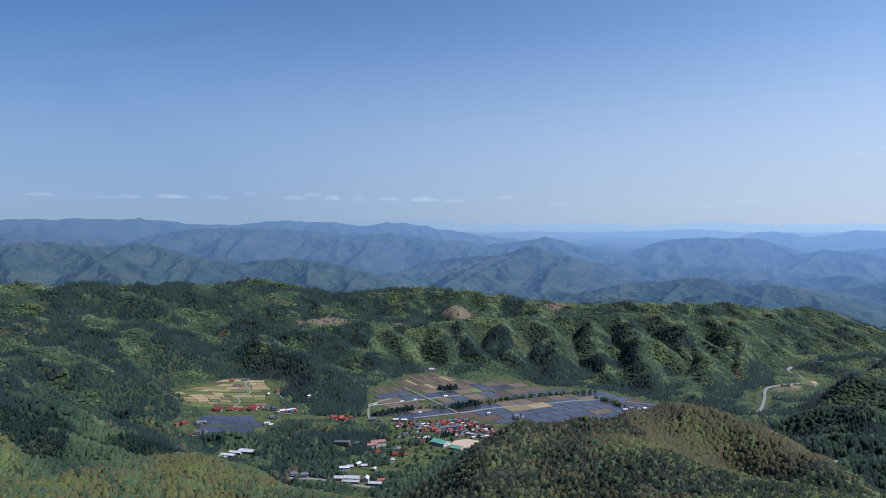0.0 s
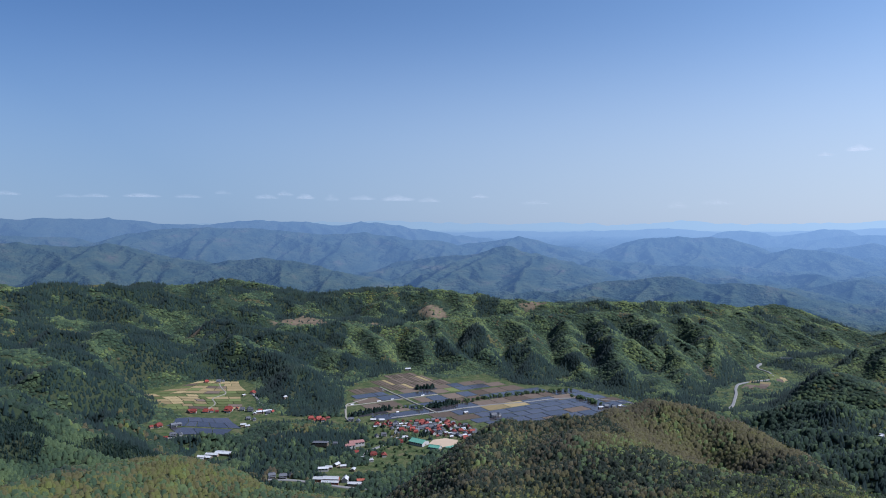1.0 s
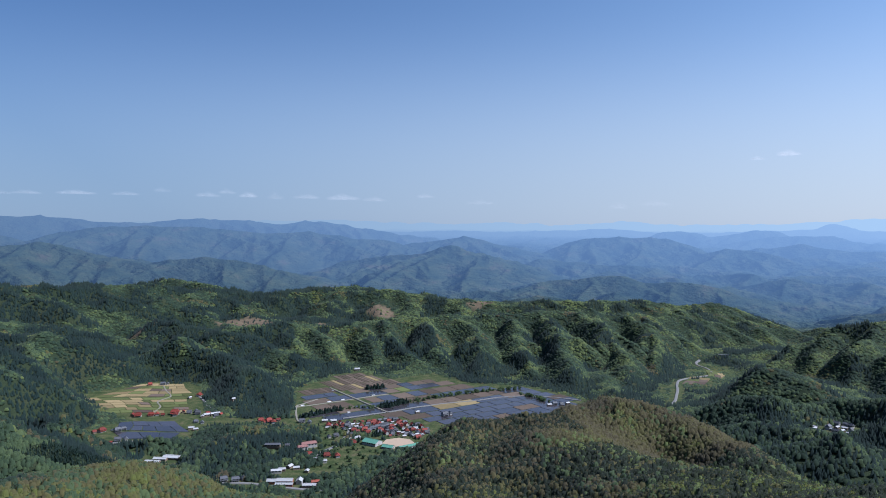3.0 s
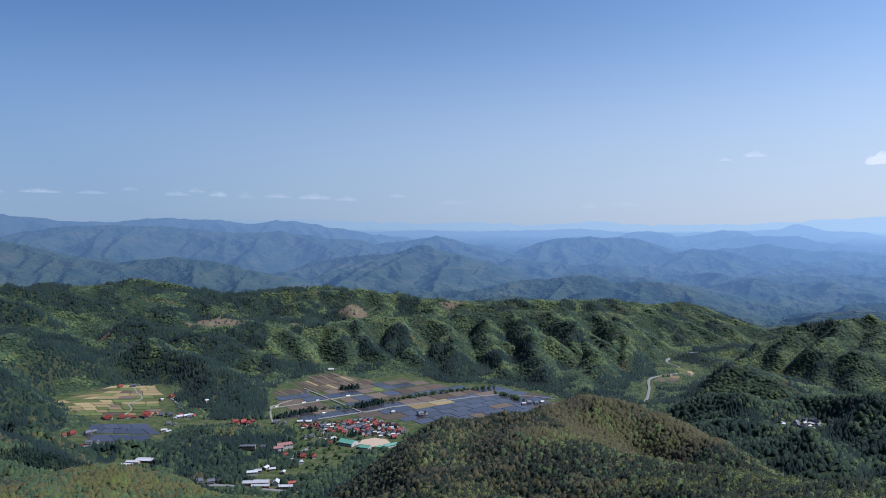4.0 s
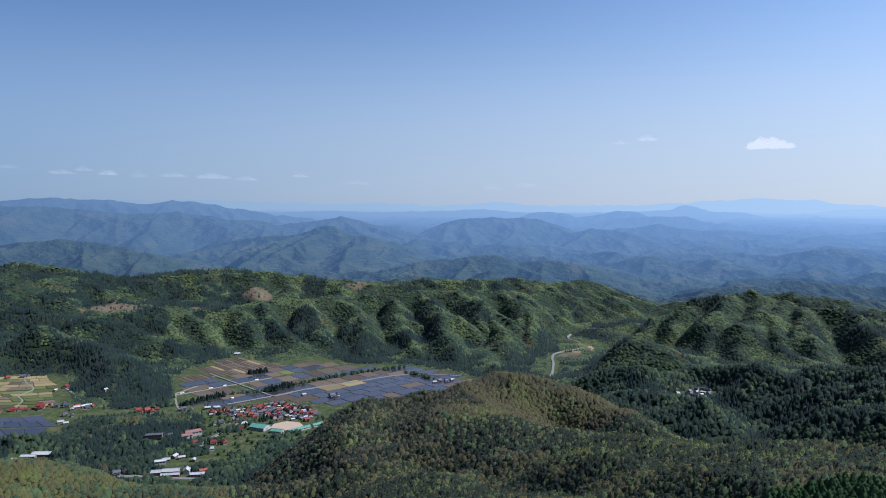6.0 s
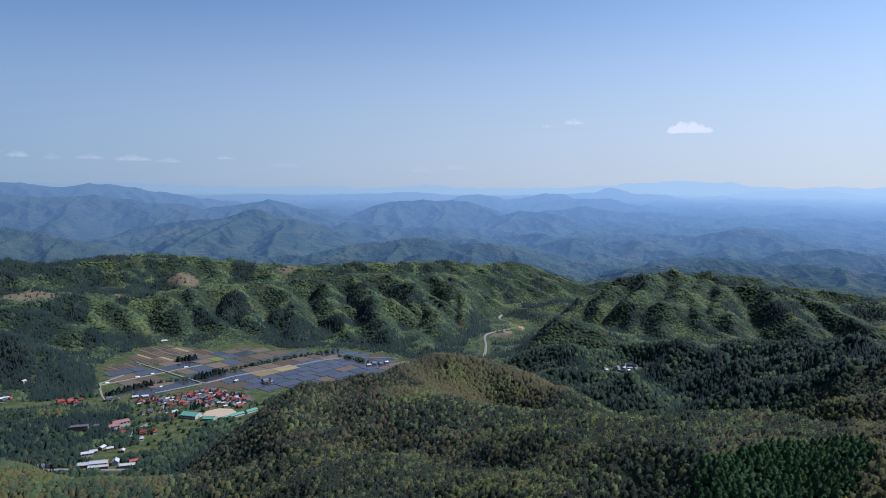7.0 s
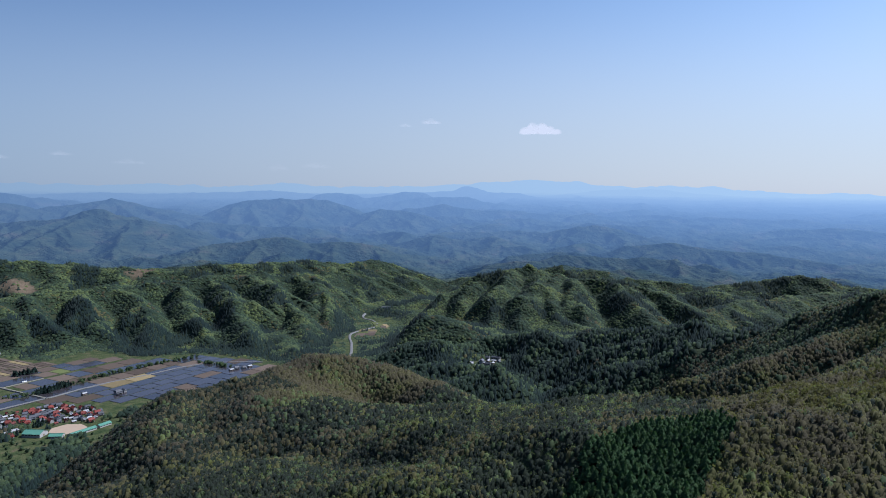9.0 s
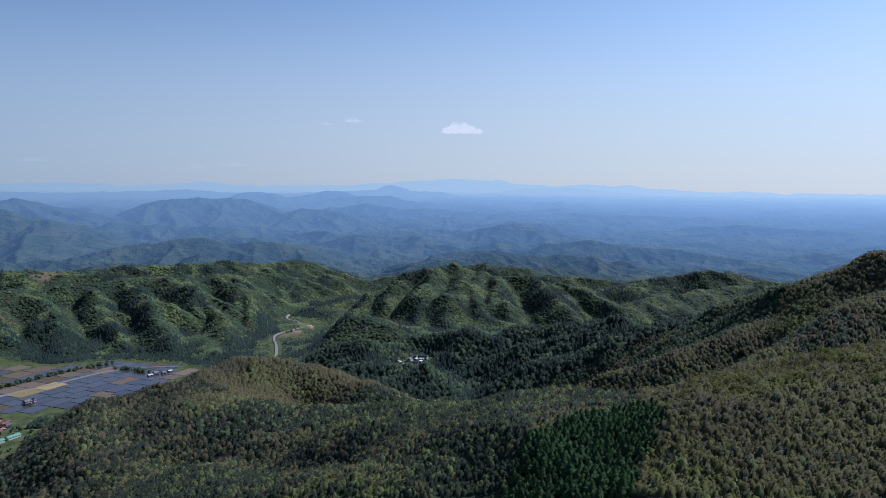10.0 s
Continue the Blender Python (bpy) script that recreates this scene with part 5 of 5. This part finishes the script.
G = "houses of the valley village"
red_hip = build_house("farmhouse", 13, 8.5, 5.4, 3.2, 0.9, 0.55, M_WHITE, M_RED, "two-storey farmhouse with a red glazed tile roof", "house", G, floors=2)
red_gable = build_house("farmhouse", 10.5, 7, 5.0, 2.6, 0.8, 0.0, M_WHITE, M_RED, "white-walled house with a red tile gable roof", "house", G, floors=2)
red_barn = build_house("storehouse", 8, 5.5, 3.8, 2.2, 0.6, 0.0, M_TIMBER, M_RED, "boarded storehouse under red tiles", "storehouse", G, lean=False)
grey_gable = build_house("farmhouse", 11.5, 7.5, 5.2, 2.6, 0.8, 0.35, M_WHITE, M_SLATE, "farmhouse with a dark grey tile roof", "house", G, floors=2)
pale_shed = build_house("shed", 9, 6, 3.2, 1.3, 0.4, 0.0, M_TIMBER, M_PALE, "small shed with a pale metal roof", "shed", G, lean=False)
USED = {}
base_turn = math.degrees(math.atan2(E1[1], E1[0]))
PITCH = [(14, 1290), (22, 1312), (45, 1322), (66, 1310), (72, 1288), (55, 1266), (30, 1268)]
spots = [p for p in spaced(VILLAGE, 8.8, 100, 2) if inside(np.array([p[0]]), np.array([p[1]]), PITCH)[0] < -8 and math.hypot(p[0] - 4, p[1] - 1337) > 13 and math.hypot(p[0] + 3, p[1] - 1287) > 26]
for x, y in spots:
    u = rng.uniform()
    kind = red_hip if u < 0.20 else red_gable if u < 0.38 else red_barn if u < 0.50 else grey_gable if u < 0.80 else pale_shed
    stand(kind, [(x, y, base_turn - 12 + rng.choice([0, 0, 90]) + rng.uniform(-9, 9), rng.uniform(0.66, 0.98))], USED)
stand(red_hip, [(-476, 1524, 10, 1.0), (-452, 1531, 6, 0.9), (-441, 1534, 100, 0.8), (-407, 1540, 8, 1.25), (-404, 1528, 95, 0.9), (-511, 1417, 60, 1.0), (-560, 1350, 20, 0.9), (-391, 1697, 70, 0.9), (-206, 1456, 40, 1.0), (-222, 1462, 20, 0.9), (-196, 1448, 100, 0.9), (-534, 1824, 30, 0.8), (-112, 1232, 10, 0.9), (-82, 1226, 10, 0.85), (-64, 1222, 100, 0.8), (-38, 1296, 10, 0.8)], USED)
stand(grey_gable, [(-379, 1543, 10, 0.9), (-366, 1550, 100, 0.8), (-360, 1535, 20, 1.0), (-483, 1419, 40, 1.0), (-475, 1428, 40, 0.8), (-463, 1356, 20, 1.0), (-450, 1360, 110, 0.8), (-504, 1825, 10, 1.0), (-494, 1830, 100, 0.7), (-350, 1470, 30, 0.8), (-336, 1462, 100, 0.7), (-318, 1512, 20, 0.8), (-234, 1122, 20, 1.0), (-216, 1119, 10, 1.0), (-205, 1126, 100, 0.8), (-152, 1270, 0, 0.7), (-140, 1448, 10, 1.0), (-125, 1440, 90, 0.8), (-70, 1340, 20, 0.9), (-82, 1335, 110, 0.7), (-40, 1345, 15, 0.8), (150, 1470, 25, 1.1), (162, 1478, 115, 0.8), (400, 1530, 10, 0.9), (414, 1524, 20, 0.8)], USED)
stand(pale_shed, [(-338, 1516, 20, 1.3), (-326, 1521, 30, 1.2), (-318, 1528, 10, 1.0), (-345, 1508, 100, 1.0), (-508, 1320, 15, 1.5), (-492, 1318, 15, 1.4), (-480, 1322, 105, 1.0), (-299, 1600, 60, 1.1), (-348, 1421, 20, 1.2), (-338, 1412, 30, 1.0), (-407, 1675, 60, 0.9), (-95, 1446, 5, 1.2), (-78, 1442, 5, 1.3), (-150, 1160, 5, 1.2), (-139, 1174, 60, 1.2), (-128, 1166, 10, 1.1), (-110, 1150, 80, 1.0), (-98, 1205, 20, 1.2), (-30, 1322, 20, 1.2), (-31, 1958, 10, 1.6), (386, 1522, 10, 1.1), (430, 1532, 20, 1.0), (95, 1500, 30, 1.0)], USED)
stand(red_barn, [(-488, 1530, 80, 1.0), (-428, 1528, 10, 0.9), (-392, 1550, 100, 1.0), (-522, 1408, 60, 1.0), (-338, 1528, 20, 1.0), (-310, 1516, 70, 1.0), (-188, 1462, 20, 1.0), (-214, 1446, 80, 0.9), (-478, 1312, 15, 1.4), (-470, 1335, 15, 1.0), (-495, 1335, 20, 1.2)], USED)
gardens = [p for p in spaced([(-150, 1400), (-90, 1430), (40, 1455), (110, 1390), (120, 1330), (130, 1240), (40, 1190), (-60, 1150), (-130, 1180), (-120, 1290)], 8, 170)
           if min(math.hypot(p[0] - q[0], p[1] - q[1]) for q in spots) > 5 and inside(np.array([p[0]]), np.array([p[1]]), PITCH)[0] < -10
           and min(math.hypot(p[0] - c[0], p[1] - c[1]) - c[2] * 0.75 for c in CLEARINGS) > 0]
garden = tree_kind("garden_tree", "rounded green broadleaf tree among houses and gardens", [broad_template(rng, 60, (0.08, 0.15)) for _ in range(4)], 7.0, 6.5, M_BROAD, 4, "trees round the village")
set_trees(garden, gardens, 0.45, 1.1)
for x, y in spaced(HAMLET, 11, 16, 3):
    stand(rng.choice([grey_gable, pale_shed, pale_shed, grey_gable]), [(x, y, 30 + rng.choice([0, 90]) + rng.uniform(-10, 10), rng.uniform(0.7, 1.0))], USED)


# ======== school, depot, sheds, bridges ========
def hall(name, x, y, turn, L, W, H, rise, wall, roof, label, category, ribs=0, eave=0.6, hip=0.0):
    """A large shed or hall: walls, pitched roof with ridge and standing seams, a band of windows, a wide door."""
    z = max(level(x + dx, y + dy) for dx in (-L / 3, 0, L / 3) for dy in (-L / 3, 0, L / 3)) + 0.3
    th = empty(name, x, y, z, turn)
    part("wall", walls_with_gable(L, W, H, rise, hip), wall, th)
    top = part("roof", roof_shell(L, W, H, rise, eave, hip), roof, th)
    part("ridge", ridge_cap(L, W, H, rise, eave, hip), roof, top)
    for k in range(ribs):
        xx = -L / 2 + (k + 0.5) * L / ribs
        for s in (-1, 1):
            bm = bmesh.new()
            w = W / 2 + eave
            d = eave * rise / (W / 2)
            p = [(xx - 0.08, 0, H + rise), (xx + 0.08, 0, H + rise), (xx + 0.08, s * w, H - d), (xx - 0.08, s * w, H - d)]
            lo, hi = [bm.verts.new(q) for q in p], [bm.verts.new((q[0], q[1], q[2] + 0.14)) for q in p]
            bm.faces.new(hi)
            for i in range(4):
                bm.faces.new((lo[i], lo[(i + 1) % 4], hi[(i + 1) % 4], hi[i]))
            bmesh.ops.recalc_face_normals(bm, faces=bm.faces)
            part("seam", bm, roof, top)
    n = max(2, int(L // 5))
    for s in (-1, 1):
        for k in range(n):
            xx = -L / 2 + (k + 0.5) * L / n
            part("window", boxed(xx - 1.6, xx + 1.6, s * W / 2 - 0.06, s * W / 2 + 0.06, H * 0.5, H * 0.8), M_GLASS, th)
    part("door", boxed(L / 2 - 0.06, L / 2 + 0.08, -1.8, 1.8, 0, min(3.0, H * 0.8)), M_TIMBER, th)
    return tagged(th, label, category)


hall("school_gymnasium", -4, 1288, -38, 30, 21, 5.5, 4.0, M_WHITE, M_GREEN, "white school gymnasium with a sea-green metal roof", "gymnasium", 10)
hall("school_hall", 24, 1261, -28, 20, 13, 3.6, 2.6, M_WHITE, M_GREEN, "lower white hall with a sea-green metal roof", "school", 6)
hall("school_wing", 62, 1262, 28, 44, 9, 3.4, 2.0, M_WHITE, M_GREEN, "long low school wing with a sea-green metal roof", "school", 10)
hall("school_wing", 96, 1280, 30, 22, 9, 3.4, 2.0, M_WHITE, M_GREEN, "short school wing with a sea-green metal roof", "school", 6)
for x, y, L, W, turn in ((-375, 1208, 22, 12, 62), (-366, 1222, 24, 10, 62), (-357, 1236, 22, 9, 62), (-340, 1244, 28, 16, 62)):
    hall("livestock_shed", x, y, turn - 75, L, W, 3.5, 1.6, M_TIMBER, M_PALE, "long white-roofed livestock shed in a forest clearing", "shed", 6)
hall("timber_depot_shed", -160, 1106, -6, 14, 10, 4.5, 2.2, M_RUST, M_PALE, "white-roofed depot shed with rust-red walls", "shed", 4)
hall("timber_depot_shed", -140, 1105, -6, 24, 12, 5, 2.4, M_RUST, M_PALE, "long white-roofed depot shed with rust-red walls", "shed", 6)
hall("timber_depot_shed", -118, 1102, 84, 12, 9, 5, 3.0, M_WHITE, M_PALE, "white gabled depot shed", "shed", 4)
hall("timber_depot_shed", -140, 1091, -6, 26, 7, 4, 1.6, M_RUST, M_PALE, "open-fronted depot shed with rust-red ends", "shed", 5)
hall("timber_depot_shed", -102, 1084, -6, 20, 8, 4, 1.8, M_TIMBER, M_PALE, "pale-roofed depot shed beside the street", "shed", 5)
hall("workshop", -94, 1098, 10, 12, 8, 4, 1.8, M_RUST, M_RUST, "rust-red workshop by the depot", "workshop", 3)
hall("hall_with_flat_eaves", -176, 1258, -4, 26, 10, 4.5, 1.6, M_TIMBER, M_SLATE, "long dark-roofed hall among trees", "hall", 5, hip=0.3)
hall("community_house", -116, 1282, 20, 28, 10, 6.5, 3.0, M_WHITE, M_PINK, "long two-storey house under a faded pink roof", "house", 5, hip=0.3)
hall("community_house", -126, 1268, 20, 18, 9, 5, 2.4, M_WHITE, M_PINK, "low annexe under a faded pink roof", "house", 4, hip=0.3)
hall("garage", -158, 1152, 4, 16, 10, 5, 1.2, M_WHITE, M_PALE, "pale flat-gabled garage by the street", "garage", 4)
hall("round_roofed_store", -88, 1196, 10, 14, 11, 3.5, 1.0, M_WHITE, M_PALE, "low white store beside the lane", "store", 4, hip=0.5)
hall("white_store", -42, 1312, 20, 14, 9, 4, 1.6, M_WHITE, M_PALE, "white store at the edge of the village", "store", 4)

pitch_thing = tagged(empty("school_yard"), "bare sandy sports ground beside the school", "sports ground", kind="structure")
plot("sand_surface", PITCH, M_TAN, pitch_thing, 0.6)


def bridge(x, y, z, turn, L, W, piers, deep, label):
    """A road bridge: deck, kerb walls along both edges, piers with heads."""
    th = empty("road_bridge", x, y, z, turn)
    part("deck", boxed(-L / 2, L / 2, -W / 2, W / 2, -1.4, 0), M_CONC, th)
    for s in (-1, 1):
        part("parapet", boxed(-L / 2, L / 2, s * W / 2 - 0.2, s * W / 2 + 0.2, 0, 1.0), M_CONC, th)
    for k in range(piers):
        xx = -L / 2 + (k + 1) * L / (piers + 1)
        pier = part("pier", boxed(xx - 0.9, xx + 0.9, -W / 2 + 1.2, W / 2 - 1.2, -deep, -2.4), M_CONC, th)
        part("pier_head", boxed(xx - 1.3, xx + 1.3, -W / 2 + 0.3, W / 2 - 0.3, -2.4, -1.4), M_CONC, pier)
    return tagged(th, label, "bridge")


bridge(545, 1010, 62, -20, 44, 8, 2, 26, "concrete road bridge over the wooded gorge")
bridge(1120, 2150, -8, -10, 32, 6, 2, 9, "concrete road bridge at the head of the side valley")

# ======== plastic tunnels, mown plots, quarry ========
M_FILM = plain("milky_plastic_film", (0.42, 0.42, 0.41), 0.35, 0.4, 0.6, 0.15)


def seedling_tunnel(x, y, turn, L):
    """A low hooped tunnel for rice seedlings: film over hoops, and two end boards."""
    th = empty("seedling_tunnel", x, y, level(x, y) + 0.9, turn)
    bm = bmesh.new()
    rows = [[bm.verts.new((u, 1.7 * math.cos(a), 1.7 * math.sin(a) * 0.9)) for a in np.linspace(0, math.pi, 9)] for u in (-L / 2, L / 2)]
    for i in range(8):
        bm.faces.new((rows[0][i], rows[1][i], rows[1][i + 1], rows[0][i + 1]))
    part("film", bm, M_FILM, th)
    for s in (-1, 1):
        bm = bmesh.new()
        f = bm.faces.new([bm.verts.new((s * (L / 2 - 0.05), 1.7 * math.cos(a), 1.7 * math.sin(a) * 0.9)) for a in np.linspace(0, math.pi, 9)])
        g = bmesh.ops.extrude_face_region(bm, geom=[f])
        bmesh.ops.translate(bm, vec=(s * 0.1, 0, 0), verts=[v for v in g["geom"] if isinstance(v, bmesh.types.BMVert)])
        bmesh.ops.recalc_face_normals(bm, faces=bm.faces)
        part("end_board", bm, M_TIMBER, th)
    return tagged(th, "white plastic seedling tunnel beside a paddy track", "tunnel", "seedling tunnels")


for a, b in ((-128, 4), (-64, 4), (-30, 5), (48, 5), (-10, 96), (-70, -102)):
    x, y = on_land(a, b)
    seedling_tunnel(x, y, base_turn + rng.uniform(-4, 4) + (90 if b > 50 else 0), rng.uniform(6, 10))
M_LAWN = plain("mown_meadow", (0.060, 0.105, 0.032), 0.9, 0.1, 0.08, 0.15)
meadows = tagged(empty("mown_meadows"), "bright green mown plots in forest clearings", "meadow", kind="structure")
plot("meadow", GRASS_A, M_LAWN, meadows, 0.4)
plot("meadow", GRASS_B, M_LAWN, meadows, 0.4)


def quarry():
    """A pale quarried face high on the far upland."""
    a, e = radians(0.05), math.tan(radians(-4.2))
    col = int(np.searchsorted(FAR_AZ, a))
    r = float(FAR_R[np.argmax(FAR_RISE[:, col] > e), col]) - 6
    bm = bmesh.new()
    rows = []
    for v in np.linspace(0, 1, 6):
        rows.append([bm.verts.new((u * (13 - 4 * v), 10 * v + 1.5 * noise.noise(Vector((u * 3, v * 3, 1))), 9 * v * (1 - 0.5 * u * u) + 1.5 * noise.noise(Vector((u * 4, v * 4, 9))))) for u in np.linspace(-1, 1, 10)])
    for p, q in zip(rows, rows[1:]):
        for i in range(9):
            bm.faces.new((p[i], p[i + 1], q[i + 1], q[i]))
    ob = part("quarry_face", bm, plain("pale_rock", (0.30, 0.24, 0.21), 0.9, 0.1, 0.1, 0.2), None)
    ob.matrix_basis = pose(EYE[0] + r * math.sin(a), EYE[1] + r * math.cos(a), EYE[2] + e * r - 4)
    tagged(ob, "pale bare quarry face on the far upland", "quarry", kind="structure")


quarry()

# ======== clouds ========
def cloud_material():
    """Droplets with their sunlight painted in as emission, a part of the sky behind it all; thick in the middle and
    frayed at the edge.
    """
    m, n, l, _ = material("cloud_glow", 1.0, 0.0)
    lit = n.new("ShaderNodeEmission")
    lit.inputs[0].default_value = (0.56, 0.57, 0.60, 1)
    tp = n.new("ShaderNodeBsdfTransparent")
    at = n.new("ShaderNodeAttribute")
    at.attribute_name = "thick"
    nz = noise_node(n, l, 0.03, 5, 0.62)
    wisp = n.new("ShaderNodeMapRange")
    wisp.inputs[1].default_value, wisp.inputs[2].default_value = 0.3, 0.7
    wisp.inputs[3].default_value, wisp.inputs[4].default_value = 0.6, 1.15
    l.new(nz.outputs[0], wisp.inputs[0])
    mu = n.new("ShaderNodeMath")
    mu.operation = "MULTIPLY"
    mu.use_clamp = True
    l.new(at.outputs["Fac"], mu.inputs[0])
    l.new(wisp.outputs[0], mu.inputs[1])
    mx = n.new("ShaderNodeMixShader")
    l.new(mu.outputs[0], mx.inputs[0])
    l.new(tp.outputs[0], mx.inputs[1])
    l.new(lit.outputs[0], mx.inputs[2])
    l.new(mx.outputs[0], n["Material Output"].inputs[0])
    return m


M_CLOUD = cloud_material()


def cloud(az, el, wide, tall, dense, heaps=5):
    """A small heap cloud: puffs of many sizes over a level base, highest in the middle, thin at their rims."""
    dist = 4680.0
    cx, cy, cz = EYE[0] + dist * math.sin(radians(az)), EYE[1] + dist * math.cos(radians(az)), EYE[2] + dist * math.tan(radians(el))
    w, h = dist * radians(wide) / 2, dist * radians(tall)
    r = random.Random(round(az * 10))
    bm = bmesh.new()
    rim = []
    for k in range(heaps):
        x = (k + 0.5) / heaps * 1.7 - 0.85 + r.uniform(-0.1, 0.1)
        high = (1 - 0.9 * abs(x + 0.1) ** 0.8) * r.uniform(0.8, 1.05) + 0.08
        rx = w * r.uniform(1.3, 1.9) / heaps * (1.2 - 0.4 * abs(x)) + 0.06 * w
        ry, turn = rx * r.uniform(0.7, 1.0), Vector((r.uniform(0, 9), r.uniform(0, 9), k))
        y0 = r.uniform(-0.15, 0.15) * w
        for v in bmesh.ops.create_icosphere(bm, subdivisions=4, radius=1.0)["verts"]:
            d = v.co.copy()
            rim.append(dense * max(0, abs(d.y) - 0.04) ** 1.2)
            q = 1 + 0.22 * noise.noise(d * 1.7 + turn) + 0.10 * noise.noise(d * 3.9 + turn)
            v.co = Vector((x * w + d.x * rx * q, y0 + d.y * ry * q, d.z * q * h * (high if d.z > 0 else 0.16)))
    me = bpy.data.meshes.new("cloud")
    bm.to_mesh(me)
    bm.free()
    me.polygons.foreach_set("use_smooth", np.ones(len(me.polygons), bool))
    me.attributes.new("thick", "FLOAT", "POINT").data.foreach_set("value", np.array(rim, np.float32))
    me.materials.append(M_CLOUD)
    ob = new("cloud", me)
    ob.matrix_basis = pose(cx, cy, cz, 0, 0, -az)
    return tagged(ob, "small white fair-weather cloud low in the sky", "cloud", "fair-weather clouds")


cloud(40.9, 4.5, 3.5, 0.9, 1.1, 7)
cloud(32.4, 5.2, 1.5, 0.45, 0.17)
cloud(30.4, 4.95, 0.9, 0.3, 0.10)
for az, el, wide, tall, dense in ((-28.5, 2.2, 2.0, 0.3, 0.17), (-24.5, 2.1, 1.8, 0.25, 0.10), (-22.9, 2.15, 1.9, 0.3, 0.17), (-19.8, 2.2, 2.6, 0.32, 0.26), (-16.6, 2.2, 2.0, 0.3, 0.17), (-14.2, 2.5, 1.2, 0.35, 0.10), (-11.0, 2.2, 1.8, 0.4, 0.17),
                                  (-9.6, 2.45, 1.2, 0.35, 0.17), (-8.0, 2.2, 1.4, 0.45, 0.26), (-6.0, 2.1, 1.2, 0.5, 0.10), (-3.6, 2.15, 2.0, 0.4, 0.17), (-0.8, 2.1, 2.6, 0.5, 0.26), (1.6, 2.0, 1.8, 0.4, 0.17), (5.6, 2.3, 1.5, 0.3, 0.17), (10.0, 1.8, 2.2, 0.4, 0.10), (20.6, 1.5, 1.4, 0.6, 0.10), (23.4, 1.7, 2.2, 0.45, 0.10)):
    cloud(az, el, wide, tall, 0.36 * dense, 5)
